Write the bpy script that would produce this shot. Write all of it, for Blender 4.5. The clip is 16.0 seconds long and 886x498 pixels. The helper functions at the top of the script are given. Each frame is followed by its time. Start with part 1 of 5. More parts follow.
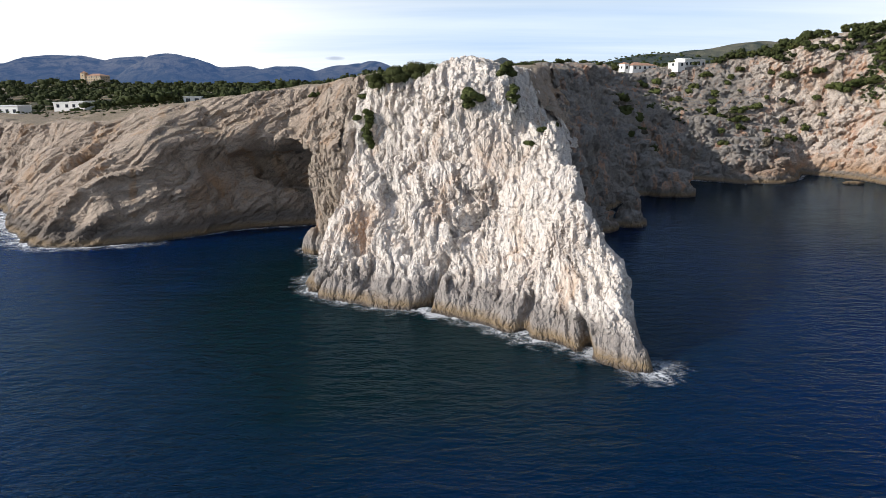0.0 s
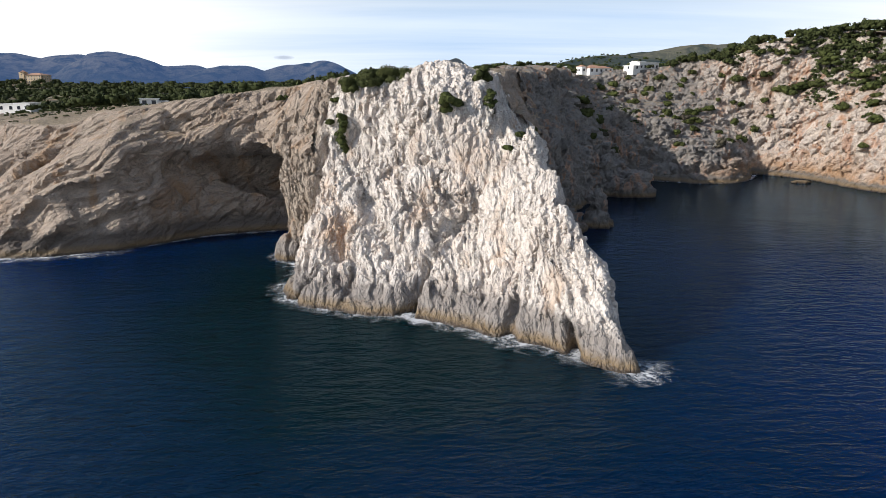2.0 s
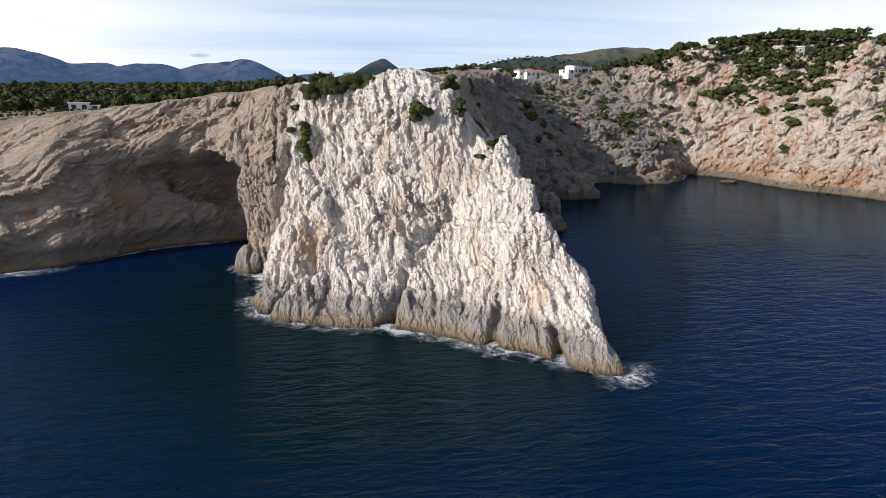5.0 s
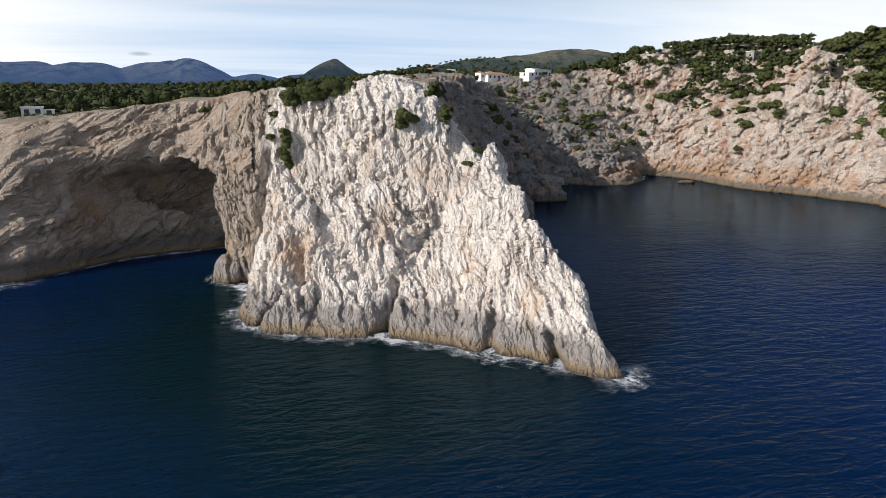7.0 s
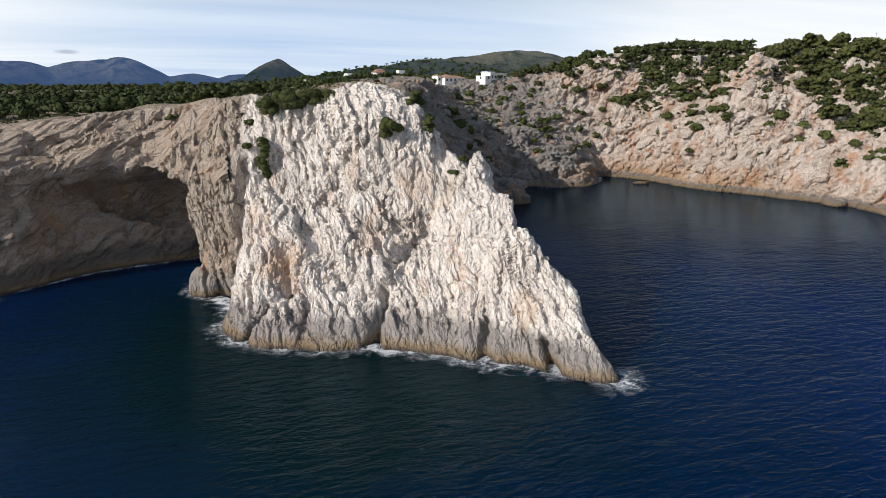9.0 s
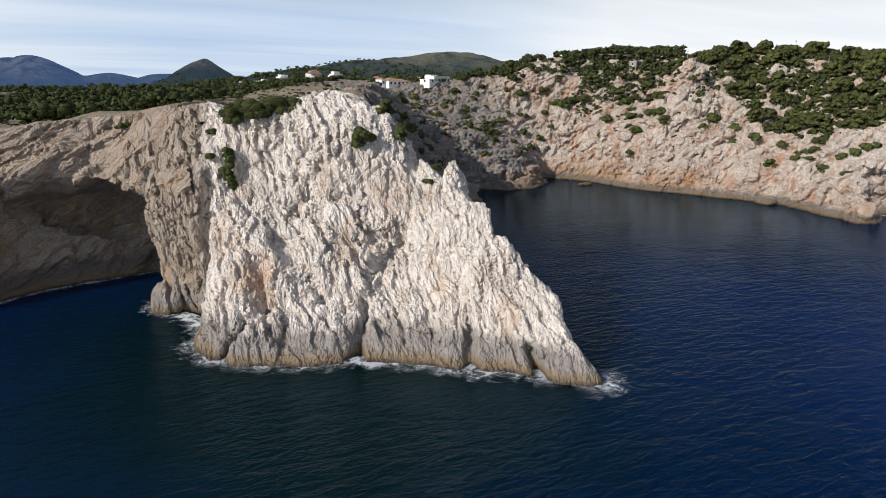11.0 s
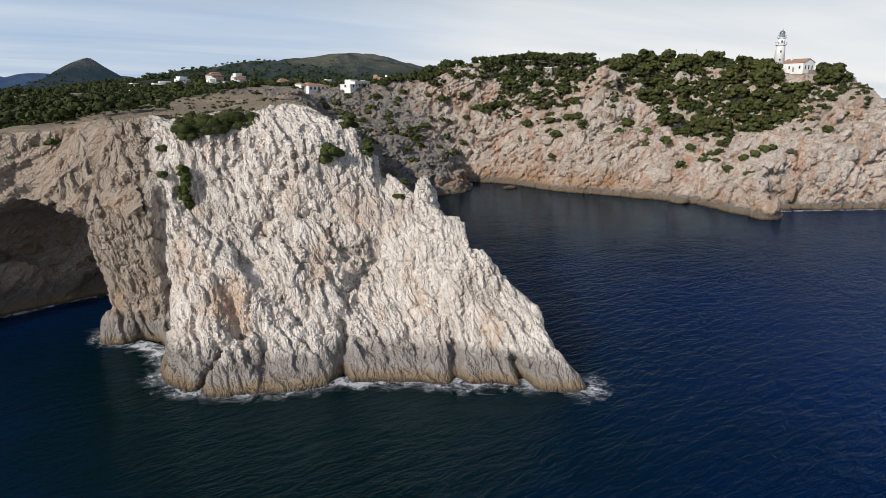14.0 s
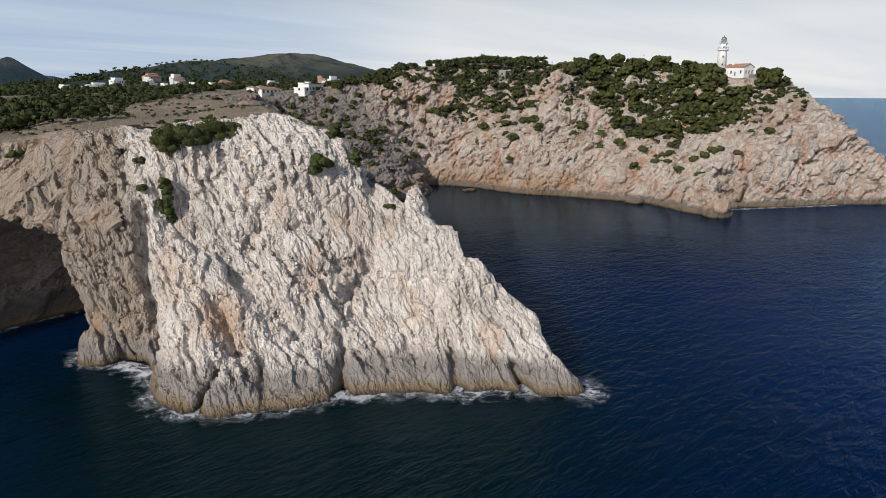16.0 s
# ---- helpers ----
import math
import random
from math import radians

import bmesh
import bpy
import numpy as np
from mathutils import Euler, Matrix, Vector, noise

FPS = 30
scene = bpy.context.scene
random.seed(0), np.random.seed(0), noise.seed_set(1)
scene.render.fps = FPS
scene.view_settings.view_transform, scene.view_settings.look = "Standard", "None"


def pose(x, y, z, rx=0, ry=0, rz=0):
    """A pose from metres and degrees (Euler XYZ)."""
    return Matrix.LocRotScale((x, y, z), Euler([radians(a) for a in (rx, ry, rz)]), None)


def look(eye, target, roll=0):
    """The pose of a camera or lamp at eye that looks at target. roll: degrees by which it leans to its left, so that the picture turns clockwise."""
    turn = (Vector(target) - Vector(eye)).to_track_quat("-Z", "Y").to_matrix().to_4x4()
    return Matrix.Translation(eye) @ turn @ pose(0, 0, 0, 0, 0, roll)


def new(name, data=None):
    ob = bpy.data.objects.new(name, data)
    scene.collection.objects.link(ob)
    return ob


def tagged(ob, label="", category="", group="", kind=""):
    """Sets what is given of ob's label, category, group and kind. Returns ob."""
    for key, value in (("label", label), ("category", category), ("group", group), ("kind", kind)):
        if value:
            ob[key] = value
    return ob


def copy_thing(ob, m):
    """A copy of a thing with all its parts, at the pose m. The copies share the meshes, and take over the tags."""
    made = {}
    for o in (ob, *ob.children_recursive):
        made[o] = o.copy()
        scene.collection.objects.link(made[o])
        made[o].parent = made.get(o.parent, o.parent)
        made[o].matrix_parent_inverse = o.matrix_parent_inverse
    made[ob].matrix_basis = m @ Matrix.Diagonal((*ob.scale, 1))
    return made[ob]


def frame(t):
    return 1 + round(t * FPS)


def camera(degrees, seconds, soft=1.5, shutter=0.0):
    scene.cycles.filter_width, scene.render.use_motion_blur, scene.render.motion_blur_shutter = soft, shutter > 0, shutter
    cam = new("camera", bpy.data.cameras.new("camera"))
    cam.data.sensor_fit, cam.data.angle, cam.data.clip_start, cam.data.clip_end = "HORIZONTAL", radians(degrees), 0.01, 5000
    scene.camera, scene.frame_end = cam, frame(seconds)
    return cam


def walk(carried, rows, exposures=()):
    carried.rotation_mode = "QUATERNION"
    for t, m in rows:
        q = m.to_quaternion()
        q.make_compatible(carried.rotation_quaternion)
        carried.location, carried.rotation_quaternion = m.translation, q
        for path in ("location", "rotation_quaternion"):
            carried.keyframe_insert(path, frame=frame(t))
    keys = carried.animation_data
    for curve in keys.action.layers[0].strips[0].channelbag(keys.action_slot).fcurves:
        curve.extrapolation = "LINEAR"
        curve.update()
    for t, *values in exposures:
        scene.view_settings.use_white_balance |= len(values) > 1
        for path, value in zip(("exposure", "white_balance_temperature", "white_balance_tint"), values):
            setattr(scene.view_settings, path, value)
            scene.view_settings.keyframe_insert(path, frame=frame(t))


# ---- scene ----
cam = camera(70.51, 16.0, 0.8)
METRES, EYE, TILT, LEAN, TURN = 59.40, 38.70, -14.20, 0.23, 0.0
ROWS = [
    (0.0, 0.0000, 0.0000, 0.0000, 0.00, 0.00, 0.00),
    (0.5, -0.0213, 0.0011, 0.0037, -0.97, -0.00, 0.23),
    (1.0, -0.0426, 0.0017, 0.0078, -2.03, -0.00, 0.46),
    (1.5, -0.0648, 0.0014, 0.0120, -3.12, -0.01, 0.68),
    (2.0, -0.0873, 0.0023, 0.0163, -4.21, -0.03, 0.92),
    (2.5, -0.1107, 0.0035, 0.0211, -5.30, -0.05, 1.16),
    (3.0, -0.1345, 0.0056, 0.0261, -6.39, -0.07, 1.39),
    (3.5, -0.1591, 0.0081, 0.0319, -7.49, -0.10, 1.63),
    (4.0, -0.1845, 0.0112, 0.0377, -8.59, -0.14, 1.87),
    (6.5, -0.3238, 0.0356, 0.0720, -14.04, -0.40, 3.10),
    (7.0, -0.3547, 0.0424, 0.0798, -15.13, -0.46, 3.36),
    (7.5, -0.3859, 0.0503, 0.0884, -16.22, -0.53, 3.62),
    (8.0, -0.4175, 0.0587, 0.0977, -17.32, -0.60, 3.87),
    (10.5, -0.5786, 0.1124, 0.1482, -24.64, -1.19, 5.53),
    (11.0, -0.6102, 0.1258, 0.1589, -26.10, -1.33, 5.84),
    (11.5, -0.6428, 0.1406, 0.1700, -27.60, -1.49, 6.17),
    (12.0, -0.6752, 0.1563, 0.1815, -29.10, -1.67, 6.50),
    (12.5, -0.7076, 0.1730, 0.1935, -30.61, -1.83, 6.80),
    (13.0, -0.7400, 0.1904, 0.2055, -32.10, -2.01, 7.13),
    (13.5, -0.7722, 0.2090, 0.2179, -33.56, -2.18, 7.43),
    (14.0, -0.8045, 0.2284, 0.2306, -34.95, -2.35, 7.74),
    (14.5, -0.8367, 0.2487, 0.2433, -36.32, -2.53, 8.01),
    (15.0, -0.8690, 0.2702, 0.2564, -37.69, -2.73, 8.30),
    (15.5, -0.9014, 0.2928, 0.2702, -39.03, -2.93, 8.57),
    (16.0, -0.9339, 0.3166, 0.2844, -40.30, -3.14, 8.84),
]
walk(cam, [(t, pose(0, 0, EYE, TILT, LEAN, TURN) @ pose(METRES * x, METRES * y, METRES * z, 90 + pitch, roll, yaw)) for t, x, y, z, yaw, pitch, roll in ROWS],
     exposures=[(0.0, 0.20), (4.0, 0.10), (8.0, 0.02), (12.0, -0.15), (16.0, -0.38)])

# ---- light ----
SUN_AZ, SUN_EL = 257.0, 28.0  # degrees: clockwise from +y, and above the horizon
az, el = radians(SUN_AZ), radians(SUN_EL)
to_sun = Vector((math.sin(az) * math.cos(el), math.cos(az) * math.cos(el), math.sin(el)))
sun = new("sun", bpy.data.lights.new("sun", "SUN"))
sun.data.energy, sun.data.angle, sun.data.color = 4.5, radians(0.6), (1.0, 0.95, 0.88)
sun.matrix_world = look(to_sun * 100, (0, 0, 0))


class Nodes:
    """Short hand for building a node tree."""

    def __init__(self, tree):
        self.tree = tree
        tree.nodes.clear()

    def add(self, kind, _out=0, **values):
        node = self.tree.nodes.new(kind)
        for key, value in values.items():
            if key.startswith("_"):
                self.choose(node, key[1:], value)
                continue
            name = key.replace("__", " ")
            sock = node.inputs[int(key[1:])] if key[0] == "i" and key[1:].isdigit() else node.inputs[name]
            if isinstance(value, bpy.types.NodeSocket):
                self.tree.links.new(value, sock)
            else:
                sock.default_value = value
        return node

    def choose(self, node, key, value):
        if key == "operation":
            node.operation = value
        elif key == "use_clamp":
            node.use_clamp = value
        elif key == "feature":
            node.feature = value
        elif key == "data_type":
            node.data_type = value
        elif key == "attribute_name":
            node.attribute_name = value

    def math(self, op, a, b=0.0, c=0.0, clamp=False):
        return self.add("ShaderNodeMath", _operation=op, _use_clamp=clamp, i0=a, i1=b, i2=c).outputs[0]

    def vmath(self, op, a, b=(0, 0, 0)):
        node = self.add("ShaderNodeVectorMath", _operation=op, i0=a, i1=b)
        return node.outputs[1] if op in ("LENGTH", "DISTANCE", "DOT_PRODUCT") else node.outputs[0]

    def noise(self, vec, scale, detail=4.0, rough=0.55, distortion=0.0):
        return self.add("ShaderNodeTexNoise", Vector=vec, Scale=scale, Detail=detail, Roughness=rough, Distortion=distortion).outputs[0]

    def voronoi(self, vec, scale, feature="F1", rnd=1.0):
        return self.add("ShaderNodeTexVoronoi", _feature=feature, Vector=vec, Scale=scale, Randomness=rnd).outputs[0]

    def ramp(self, value, lo, hi, a=0.0, b=1.0):
        return self.add("ShaderNodeMapRange", Value=value, From__Min=lo, From__Max=hi, To__Min=a, To__Max=b).outputs[0]

    def mix(self, fac, a, b):
        node = self.add("ShaderNodeMix", _data_type="RGBA")
        for sock, value in ((node.inputs[0], fac), (node.inputs[6], a), (node.inputs[7], b)):
            if isinstance(value, bpy.types.NodeSocket):
                self.tree.links.new(value, sock)
            elif sock == node.inputs[0]:
                sock.default_value = value
            else:
                sock.default_value = (*value, 1.0)
        return node.outputs[2]

    def place(self):
        return self.add("ShaderNodeNewGeometry").outputs["Position"]

    def scaled(self, vec, x, y, z):
        return self.vmath("MULTIPLY", vec, (x, y, z))

    def xyz(self, vec):
        return self.add("ShaderNodeSeparateXYZ", Vector=vec).outputs

    def bump(self, height, strength, distance, normal=None):
        node = self.add("ShaderNodeBump", Height=height, Strength=strength, Distance=distance)
        if normal is not None:
            self.tree.links.new(normal, node.inputs["Normal"])
        return node.outputs[0]

    def surface(self, color, rough=0.8, normal=None, **values):
        node = self.add("ShaderNodeBsdfPrincipled", Base__Color=color if isinstance(color, bpy.types.NodeSocket) else (*color, 1.0), Roughness=rough, **values)
        if normal is not None:
            self.tree.links.new(normal, node.inputs["Normal"])
        return node.outputs[0]

    def finish(self, shader, kind="ShaderNodeOutputMaterial"):
        self.tree.links.new(shader, self.tree.nodes.new(kind).inputs["Surface"])


def material(name):
    mat = bpy.data.materials.new(name)
    mat.use_nodes = True
    return mat, Nodes(mat.node_tree)


# sky: clear air under thin layered cloud
world = bpy.data.worlds.new("sky")
world.use_nodes = True
scene.world = world
n = Nodes(world.node_tree)
air = n.add("ShaderNodeTexSky")
air.sky_type, air.sun_disc, air.sun_elevation, air.sun_rotation, air.dust_density = "NISHITA", False, el, az, 0.8
sky = air.outputs[0]
way = n.add("ShaderNodeTexCoord").outputs["Generated"]
wx, wy, wz = n.xyz(way)
# cloud sheet: the view ray meets a high level plane
up = n.math("MAXIMUM", n.math("ADD", wz, 0.06), 0.03)
flat = n.add("ShaderNodeCombineXYZ", X=n.math("DIVIDE", wx, up), Y=n.math("DIVIDE", wy, up), Z=0.0).outputs[0]
sheet = n.noise(n.scaled(flat, 0.4, 0.7, 1.0), 0.5, 6.0, 0.5, 0.5)
streak = n.noise(n.scaled(flat, 0.12, 0.55, 1.0), 1.3, 5.0, 0.55, 0.5)
cover = n.ramp(n.math("ADD", n.math("MULTIPLY", sheet, 0.65), n.math("MULTIPLY", streak, 0.35)), 0.34, 0.62)
low = n.ramp(wz, 0.10, 0.24, 1.0, 0.0)
thin = n.ramp(wz, 0.12, 0.45, 0.8, 0.1)
cover = n.math("MAXIMUM", n.math("MULTIPLY", cover, thin), n.math("MULTIPLY", low, 0.93), clamp=True)
gap = n.ramp(n.vmath("DOT_PRODUCT", way, (0.20, 0.98, 0.0)), 0.87, 0.992)  # the cloud is thinner to the north
veil = n.ramp(n.math("ADD", n.math("MULTIPLY", streak, 0.6), n.math("MULTIPLY", sheet, 0.4)), 0.36, 0.60)
cloud = n.mix(veil, n.mix(gap, (9.2, 9.7, 10.3), (4.8, 6.5, 9.0)), n.mix(gap, (11.0, 11.1, 11.2), (7.3, 8.4, 9.9)))
drift = n.math("ADD", n.math("POWER", n.math("DIVIDE", n.math("ADD", wx, 0.162), 0.016), 2.0), n.math("POWER", n.math("DIVIDE", n.math("SUBTRACT", wz, 0.0475), 0.0032), 2.0))
drift = n.math("MULTIPLY", n.ramp(n.math("ADD", drift, n.math("MULTIPLY", n.noise(way, 90.0, 4.0), 0.9)), 0.5, 1.5, 0.7, 0.0), n.math("GREATER_THAN", wy, 0.0))
cloud = n.mix(drift, cloud, (3.9, 4.5, 5.8))  # one small grey cloud over the mountains
whole = n.mix(cover, n.mix(0.35, sky, (0.5, 1.0, 2.0)), cloud)
side = n.ramp(n.vmath("DOT_PRODUCT", way, tuple(to_sun)), -0.5, 0.95, 0.6, 1.9)  # the cloud is lit through towards the sun
side = n.math("ADD", 1.0, n.math("MULTIPLY", n.math("SUBTRACT", side, 1.0), n.ramp(wz, 0.14, 0.34)))
back = n.add("ShaderNodeBackground", Color=n.vmath("MULTIPLY", whole, side), Strength=0.1).outputs[0]
n.finish(back, "ShaderNodeOutputWorld")

# ---- materials ----


def rock_material(name, pale, grey, ochre, warm, top, lean, tide=5.0, flank=False, inner=False, stains=()):
    """Limestone: pale lumps with dark crevices, ochre stains, a grey splash zone and a dark tide line."""
    mat, n = material(name)
    p = n.place()
    x, y, z = n.xyz(p)
    big = n.noise(p, 0.07, 4.0)
    mid = n.noise(p, 0.35, 5.0, 0.6)
    fine = n.noise(p, 2.2, 6.0, 0.65)
    color = n.mix(n.ramp(mid, 0.35, 0.7), pale, [0.82 * c for c in pale])
    color = n.mix(n.ramp(fine, 0.45, 0.70, 0.0, 0.8), color, grey)
    stain = n.noise(n.scaled(p, 1.0, 1.0, 0.45), 0.13, 6.0, 0.66, 0.8)
    color = n.mix(n.ramp(stain, 0.53, 0.66, 0.0, warm), color, ochre)
    color = n.mix(n.ramp(big, 0.5, 0.7, 0.0, 0.6), color, [0.75 * a + 0.25 * b for a, b in zip(grey, ochre)])
    for (sx, sy, sz), wide, tint, amount in stains:  # rust where it seeps out, and grey patches down the gullies
        far = n.vmath("DISTANCE", n.vmath("ADD", n.scaled(p, 1.0, 1.0, 0.7), n.scaled(n.add("ShaderNodeTexNoise", Vector=p, Scale=0.5, Detail=4.0).outputs[1], 5.0, 5.0, 5.0)), (sx + 2.5, sy + 2.5, 0.7 * sz + 2.5))
        color = n.mix(n.math("MULTIPLY", n.ramp(far, 0.35 * wide, wide, amount, 0.0), n.ramp(fine, 0.35, 0.6, 0.45, 1.0)), color, tint)
    if flank:  # the western flank is coloured duller and tan
        side = n.math("ADD", x, n.math("ADD", n.math("MULTIPLY", y, -0.22), n.math("MULTIPLY", mid, 5.0)))
        color = n.mix(n.ramp(side, -54.5, -51.0, 0.85, 0.0), color, n.mix(fine, (0.33, 0.25, 0.18), (0.20, 0.16, 0.12)))
    if inner:  # greyer stone at the head of the bay, with its shade in the colour
        color = n.mix(n.ramp(n.math("ADD", x, n.math("MULTIPLY", mid, 30.0)), 160.0, 186.0, 0.95, 0.0), color, n.mix(fine, (0.29, 0.265, 0.24), (0.14, 0.13, 0.118)))
        foot = n.ramp(n.math("ADD", z, n.math("MULTIPLY", n.noise(n.scaled(p, 1.0, 1.0, 0.5), 0.09, 4.0, 0.6, 0.6), 22.0)), 13.0, 24.0, 0.85, 0.0)
        color = n.mix(n.math("MULTIPLY", foot, n.math("MULTIPLY", n.ramp(x, 120.0, 150.0), n.ramp(x, 190.0, 215.0, 1.0, 0.22))), color, n.mix(fine, (0.46, 0.27, 0.13), (0.25, 0.13, 0.06)))
        streak = n.noise(n.scaled(p, 1.0, 1.0, 0.16), 0.16, 5.0, 0.65, 0.7)
        color = n.mix(n.ramp(streak, 0.54, 0.64, 0.0, 0.75), color, (0.44, 0.245, 0.15))
        dark = n.noise(n.scaled(p, 1.0, 1.0, 0.7), 0.22, 5.0, 0.7, 0.5)
        color = n.mix(n.ramp(dark, 0.56, 0.68, 0.0, 0.35), color, (0.17, 0.155, 0.14))
    # soil and dry grass on the level ground
    nz = n.xyz(n.add("ShaderNodeNewGeometry").outputs["True Normal"])[2]
    soil = n.mix(n.ramp(fine, 0.35, 0.65), top, [0.55 * c for c in top])
    color = n.mix(n.math("MULTIPLY", n.ramp(nz, 0.86, 0.97), n.ramp(n.math("ADD", z, n.math("MULTIPLY", mid, 8.0)), 24.0, 34.0)), color, soil)
    # splash zone and tide line
    wave = n.math("ADD", z, n.math("MULTIPLY", n.math("SUBTRACT", mid, 0.5), 6.0))
    color = n.mix(n.ramp(wave, 0.8 * tide, 1.25 * tide, 0.92, 0.0), color, n.mix(fine, [0.40 * c for c in grey], [0.68 * c for c in grey]))
    line = n.math("ADD", z, n.math("MULTIPLY", n.math("SUBTRACT", fine, 0.5), 1.6))
    color = n.mix(n.ramp(line, 0.9, 2.2, 0.9, 0.0), color, (0.19, 0.125, 0.058))
    color = n.mix(n.ramp(line, 0.2, 0.8, 0.95, 0.0), color, (0.035, 0.024, 0.016))
    grain = n.vmath("ADD", p, n.scaled(n.add("ShaderNodeTexNoise", Vector=p, Scale=0.7).outputs[1], 1.2, 1.2, 1.2))
    grain = n.vmath("SUBTRACT", grain, n.vmath("MULTIPLY", [0.62 * c for c in lean], n.vmath("DOT_PRODUCT", grain, lean)))
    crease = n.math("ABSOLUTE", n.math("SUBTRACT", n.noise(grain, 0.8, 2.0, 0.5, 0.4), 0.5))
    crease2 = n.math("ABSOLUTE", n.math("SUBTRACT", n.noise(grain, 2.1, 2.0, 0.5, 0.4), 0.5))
    color = n.mix(n.math("MULTIPLY", n.ramp(crease, 0.0, 0.03, 0.55, 0.0), n.ramp(mid, 0.42, 0.6)), color, [0.5 * c for c in grey])  # darker along the creases, in patches
    h = n.math("ADD", n.math("ADD", n.math("MULTIPLY", n.ramp(crease, 0.0, 0.10), 0.45), n.math("MULTIPLY", n.ramp(crease2, 0.0, 0.12), 0.24)), n.math("ADD", n.math("MULTIPLY", fine, 0.20), n.math("MULTIPLY", n.noise(p, 7.0, 4.0, 0.7), 0.07)))
    rough = n.ramp(line, 0.0, 1.4, 0.35, 0.9)
    n.finish(n.surface(color, rough, n.bump(h, 1.0, 0.5)))
    return mat


RUST, GREY_PATCH = (0.46, 0.27, 0.14), (0.20, 0.19, 0.165)
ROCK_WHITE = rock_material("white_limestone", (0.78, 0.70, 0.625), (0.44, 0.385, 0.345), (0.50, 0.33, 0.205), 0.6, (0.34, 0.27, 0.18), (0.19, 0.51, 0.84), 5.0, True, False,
                           [((-16.5, 125.5, 11), 6.0, RUST, 0.85), ((5.5, 117.5, 20.5), 5.0, RUST, 0.75), ((-1.5, 120, 18.5), 4.0, RUST, 0.6), ((-22, 139, 22), 5.0, RUST, 0.5), ((9, 121, 30), 5.5, RUST, 0.4), ((-3, 131, 31), 5.0, RUST, 0.4), ((-15.5, 140.5, 28), 6.0, GREY_PATCH, 0.6), ((-13, 133, 21), 5.0, GREY_PATCH, 0.45), ((15, 125, 36), 4.5, GREY_PATCH, 0.55), ((12.5, 119, 28), 4.0, GREY_PATCH, 0.5)])
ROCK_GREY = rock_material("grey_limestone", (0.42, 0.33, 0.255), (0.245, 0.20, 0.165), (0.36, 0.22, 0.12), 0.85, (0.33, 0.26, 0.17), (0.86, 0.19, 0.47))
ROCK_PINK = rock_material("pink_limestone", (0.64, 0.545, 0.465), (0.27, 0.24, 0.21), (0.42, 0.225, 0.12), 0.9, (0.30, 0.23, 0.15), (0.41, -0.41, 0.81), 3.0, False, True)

SEA, n = material("sea_water")
p = n.place()
dist = n.vmath("DISTANCE", n.scaled(p, 1, 1, 0), (-12.0, 108.0, 0.0))
# greener shallows, also darkened for the reflection of cliff and cave
shoal_shade = n.ramp(n.math("ADD", dist, n.math("MULTIPLY", n.noise(p, 0.03, 3.0), 50.0)), 55.0, 122.0, 1.0, 0.0)
body = n.mix(n.noise(p, 0.012, 3.0), (0.0, 0.0095, 0.055), (0.0, 0.0125, 0.069))
body = n.mix(shoal_shade, body, (0.0, 0.0078, 0.0090))
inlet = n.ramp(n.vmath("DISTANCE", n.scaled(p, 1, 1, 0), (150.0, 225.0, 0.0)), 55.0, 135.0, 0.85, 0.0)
body = n.mix(inlet, body, (0.005, 0.0068, 0.0085))  # the cliffs' brown reflection in the inlet is put into the body colour
rip = n.math("ADD", n.noise(n.scaled(p, 0.45, 1.15, 1.0), 0.55, 4.0, 0.55, 0.5), n.math("ADD", n.math("MULTIPLY", n.noise(n.scaled(p, 0.55, 1.2, 1.0), 1.4, 3.0, 0.55, 0.5), 0.30), n.math("MULTIPLY", n.noise(p, 3.2, 2.0, 0.5), 0.07)))
swell = n.math("MULTIPLY", n.noise(n.scaled(p, 0.6, 1.0, 1.0), 0.07, 2.0), 1.6)
calm = n.ramp(n.vmath("DISTANCE", n.scaled(p, 1, 1, 0), (150.0, 215.0, 0.0)), 60.0, 170.0, 0.28, 1.0)  # the bay is sheltered
waves = n.add("ShaderNodeBump", Height=n.math("ADD", rip, swell), Strength=calm, Distance=0.44).outputs[0]
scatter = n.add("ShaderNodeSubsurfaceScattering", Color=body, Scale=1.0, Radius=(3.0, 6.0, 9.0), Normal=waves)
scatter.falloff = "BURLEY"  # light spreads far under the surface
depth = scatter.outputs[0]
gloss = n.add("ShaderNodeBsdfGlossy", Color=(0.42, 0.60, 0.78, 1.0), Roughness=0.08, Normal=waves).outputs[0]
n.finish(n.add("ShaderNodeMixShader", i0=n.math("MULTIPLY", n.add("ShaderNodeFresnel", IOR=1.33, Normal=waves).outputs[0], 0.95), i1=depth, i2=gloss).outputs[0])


SOIL, n = material("stony_soil")
p = n.place()
fine = n.noise(p, 1.4, 5.0, 0.65)
scrub = n.noise(p, 0.09, 4.0, 0.6, 0.4)
earth = n.mix(n.ramp(fine, 0.35, 0.65), (0.34, 0.26, 0.17), (0.20, 0.15, 0.09))
n.finish(n.surface(n.mix(n.ramp(scrub, 0.42, 0.56), earth, (0.055, 0.06, 0.028)), 0.95, n.bump(fine, 0.8, 0.5)))


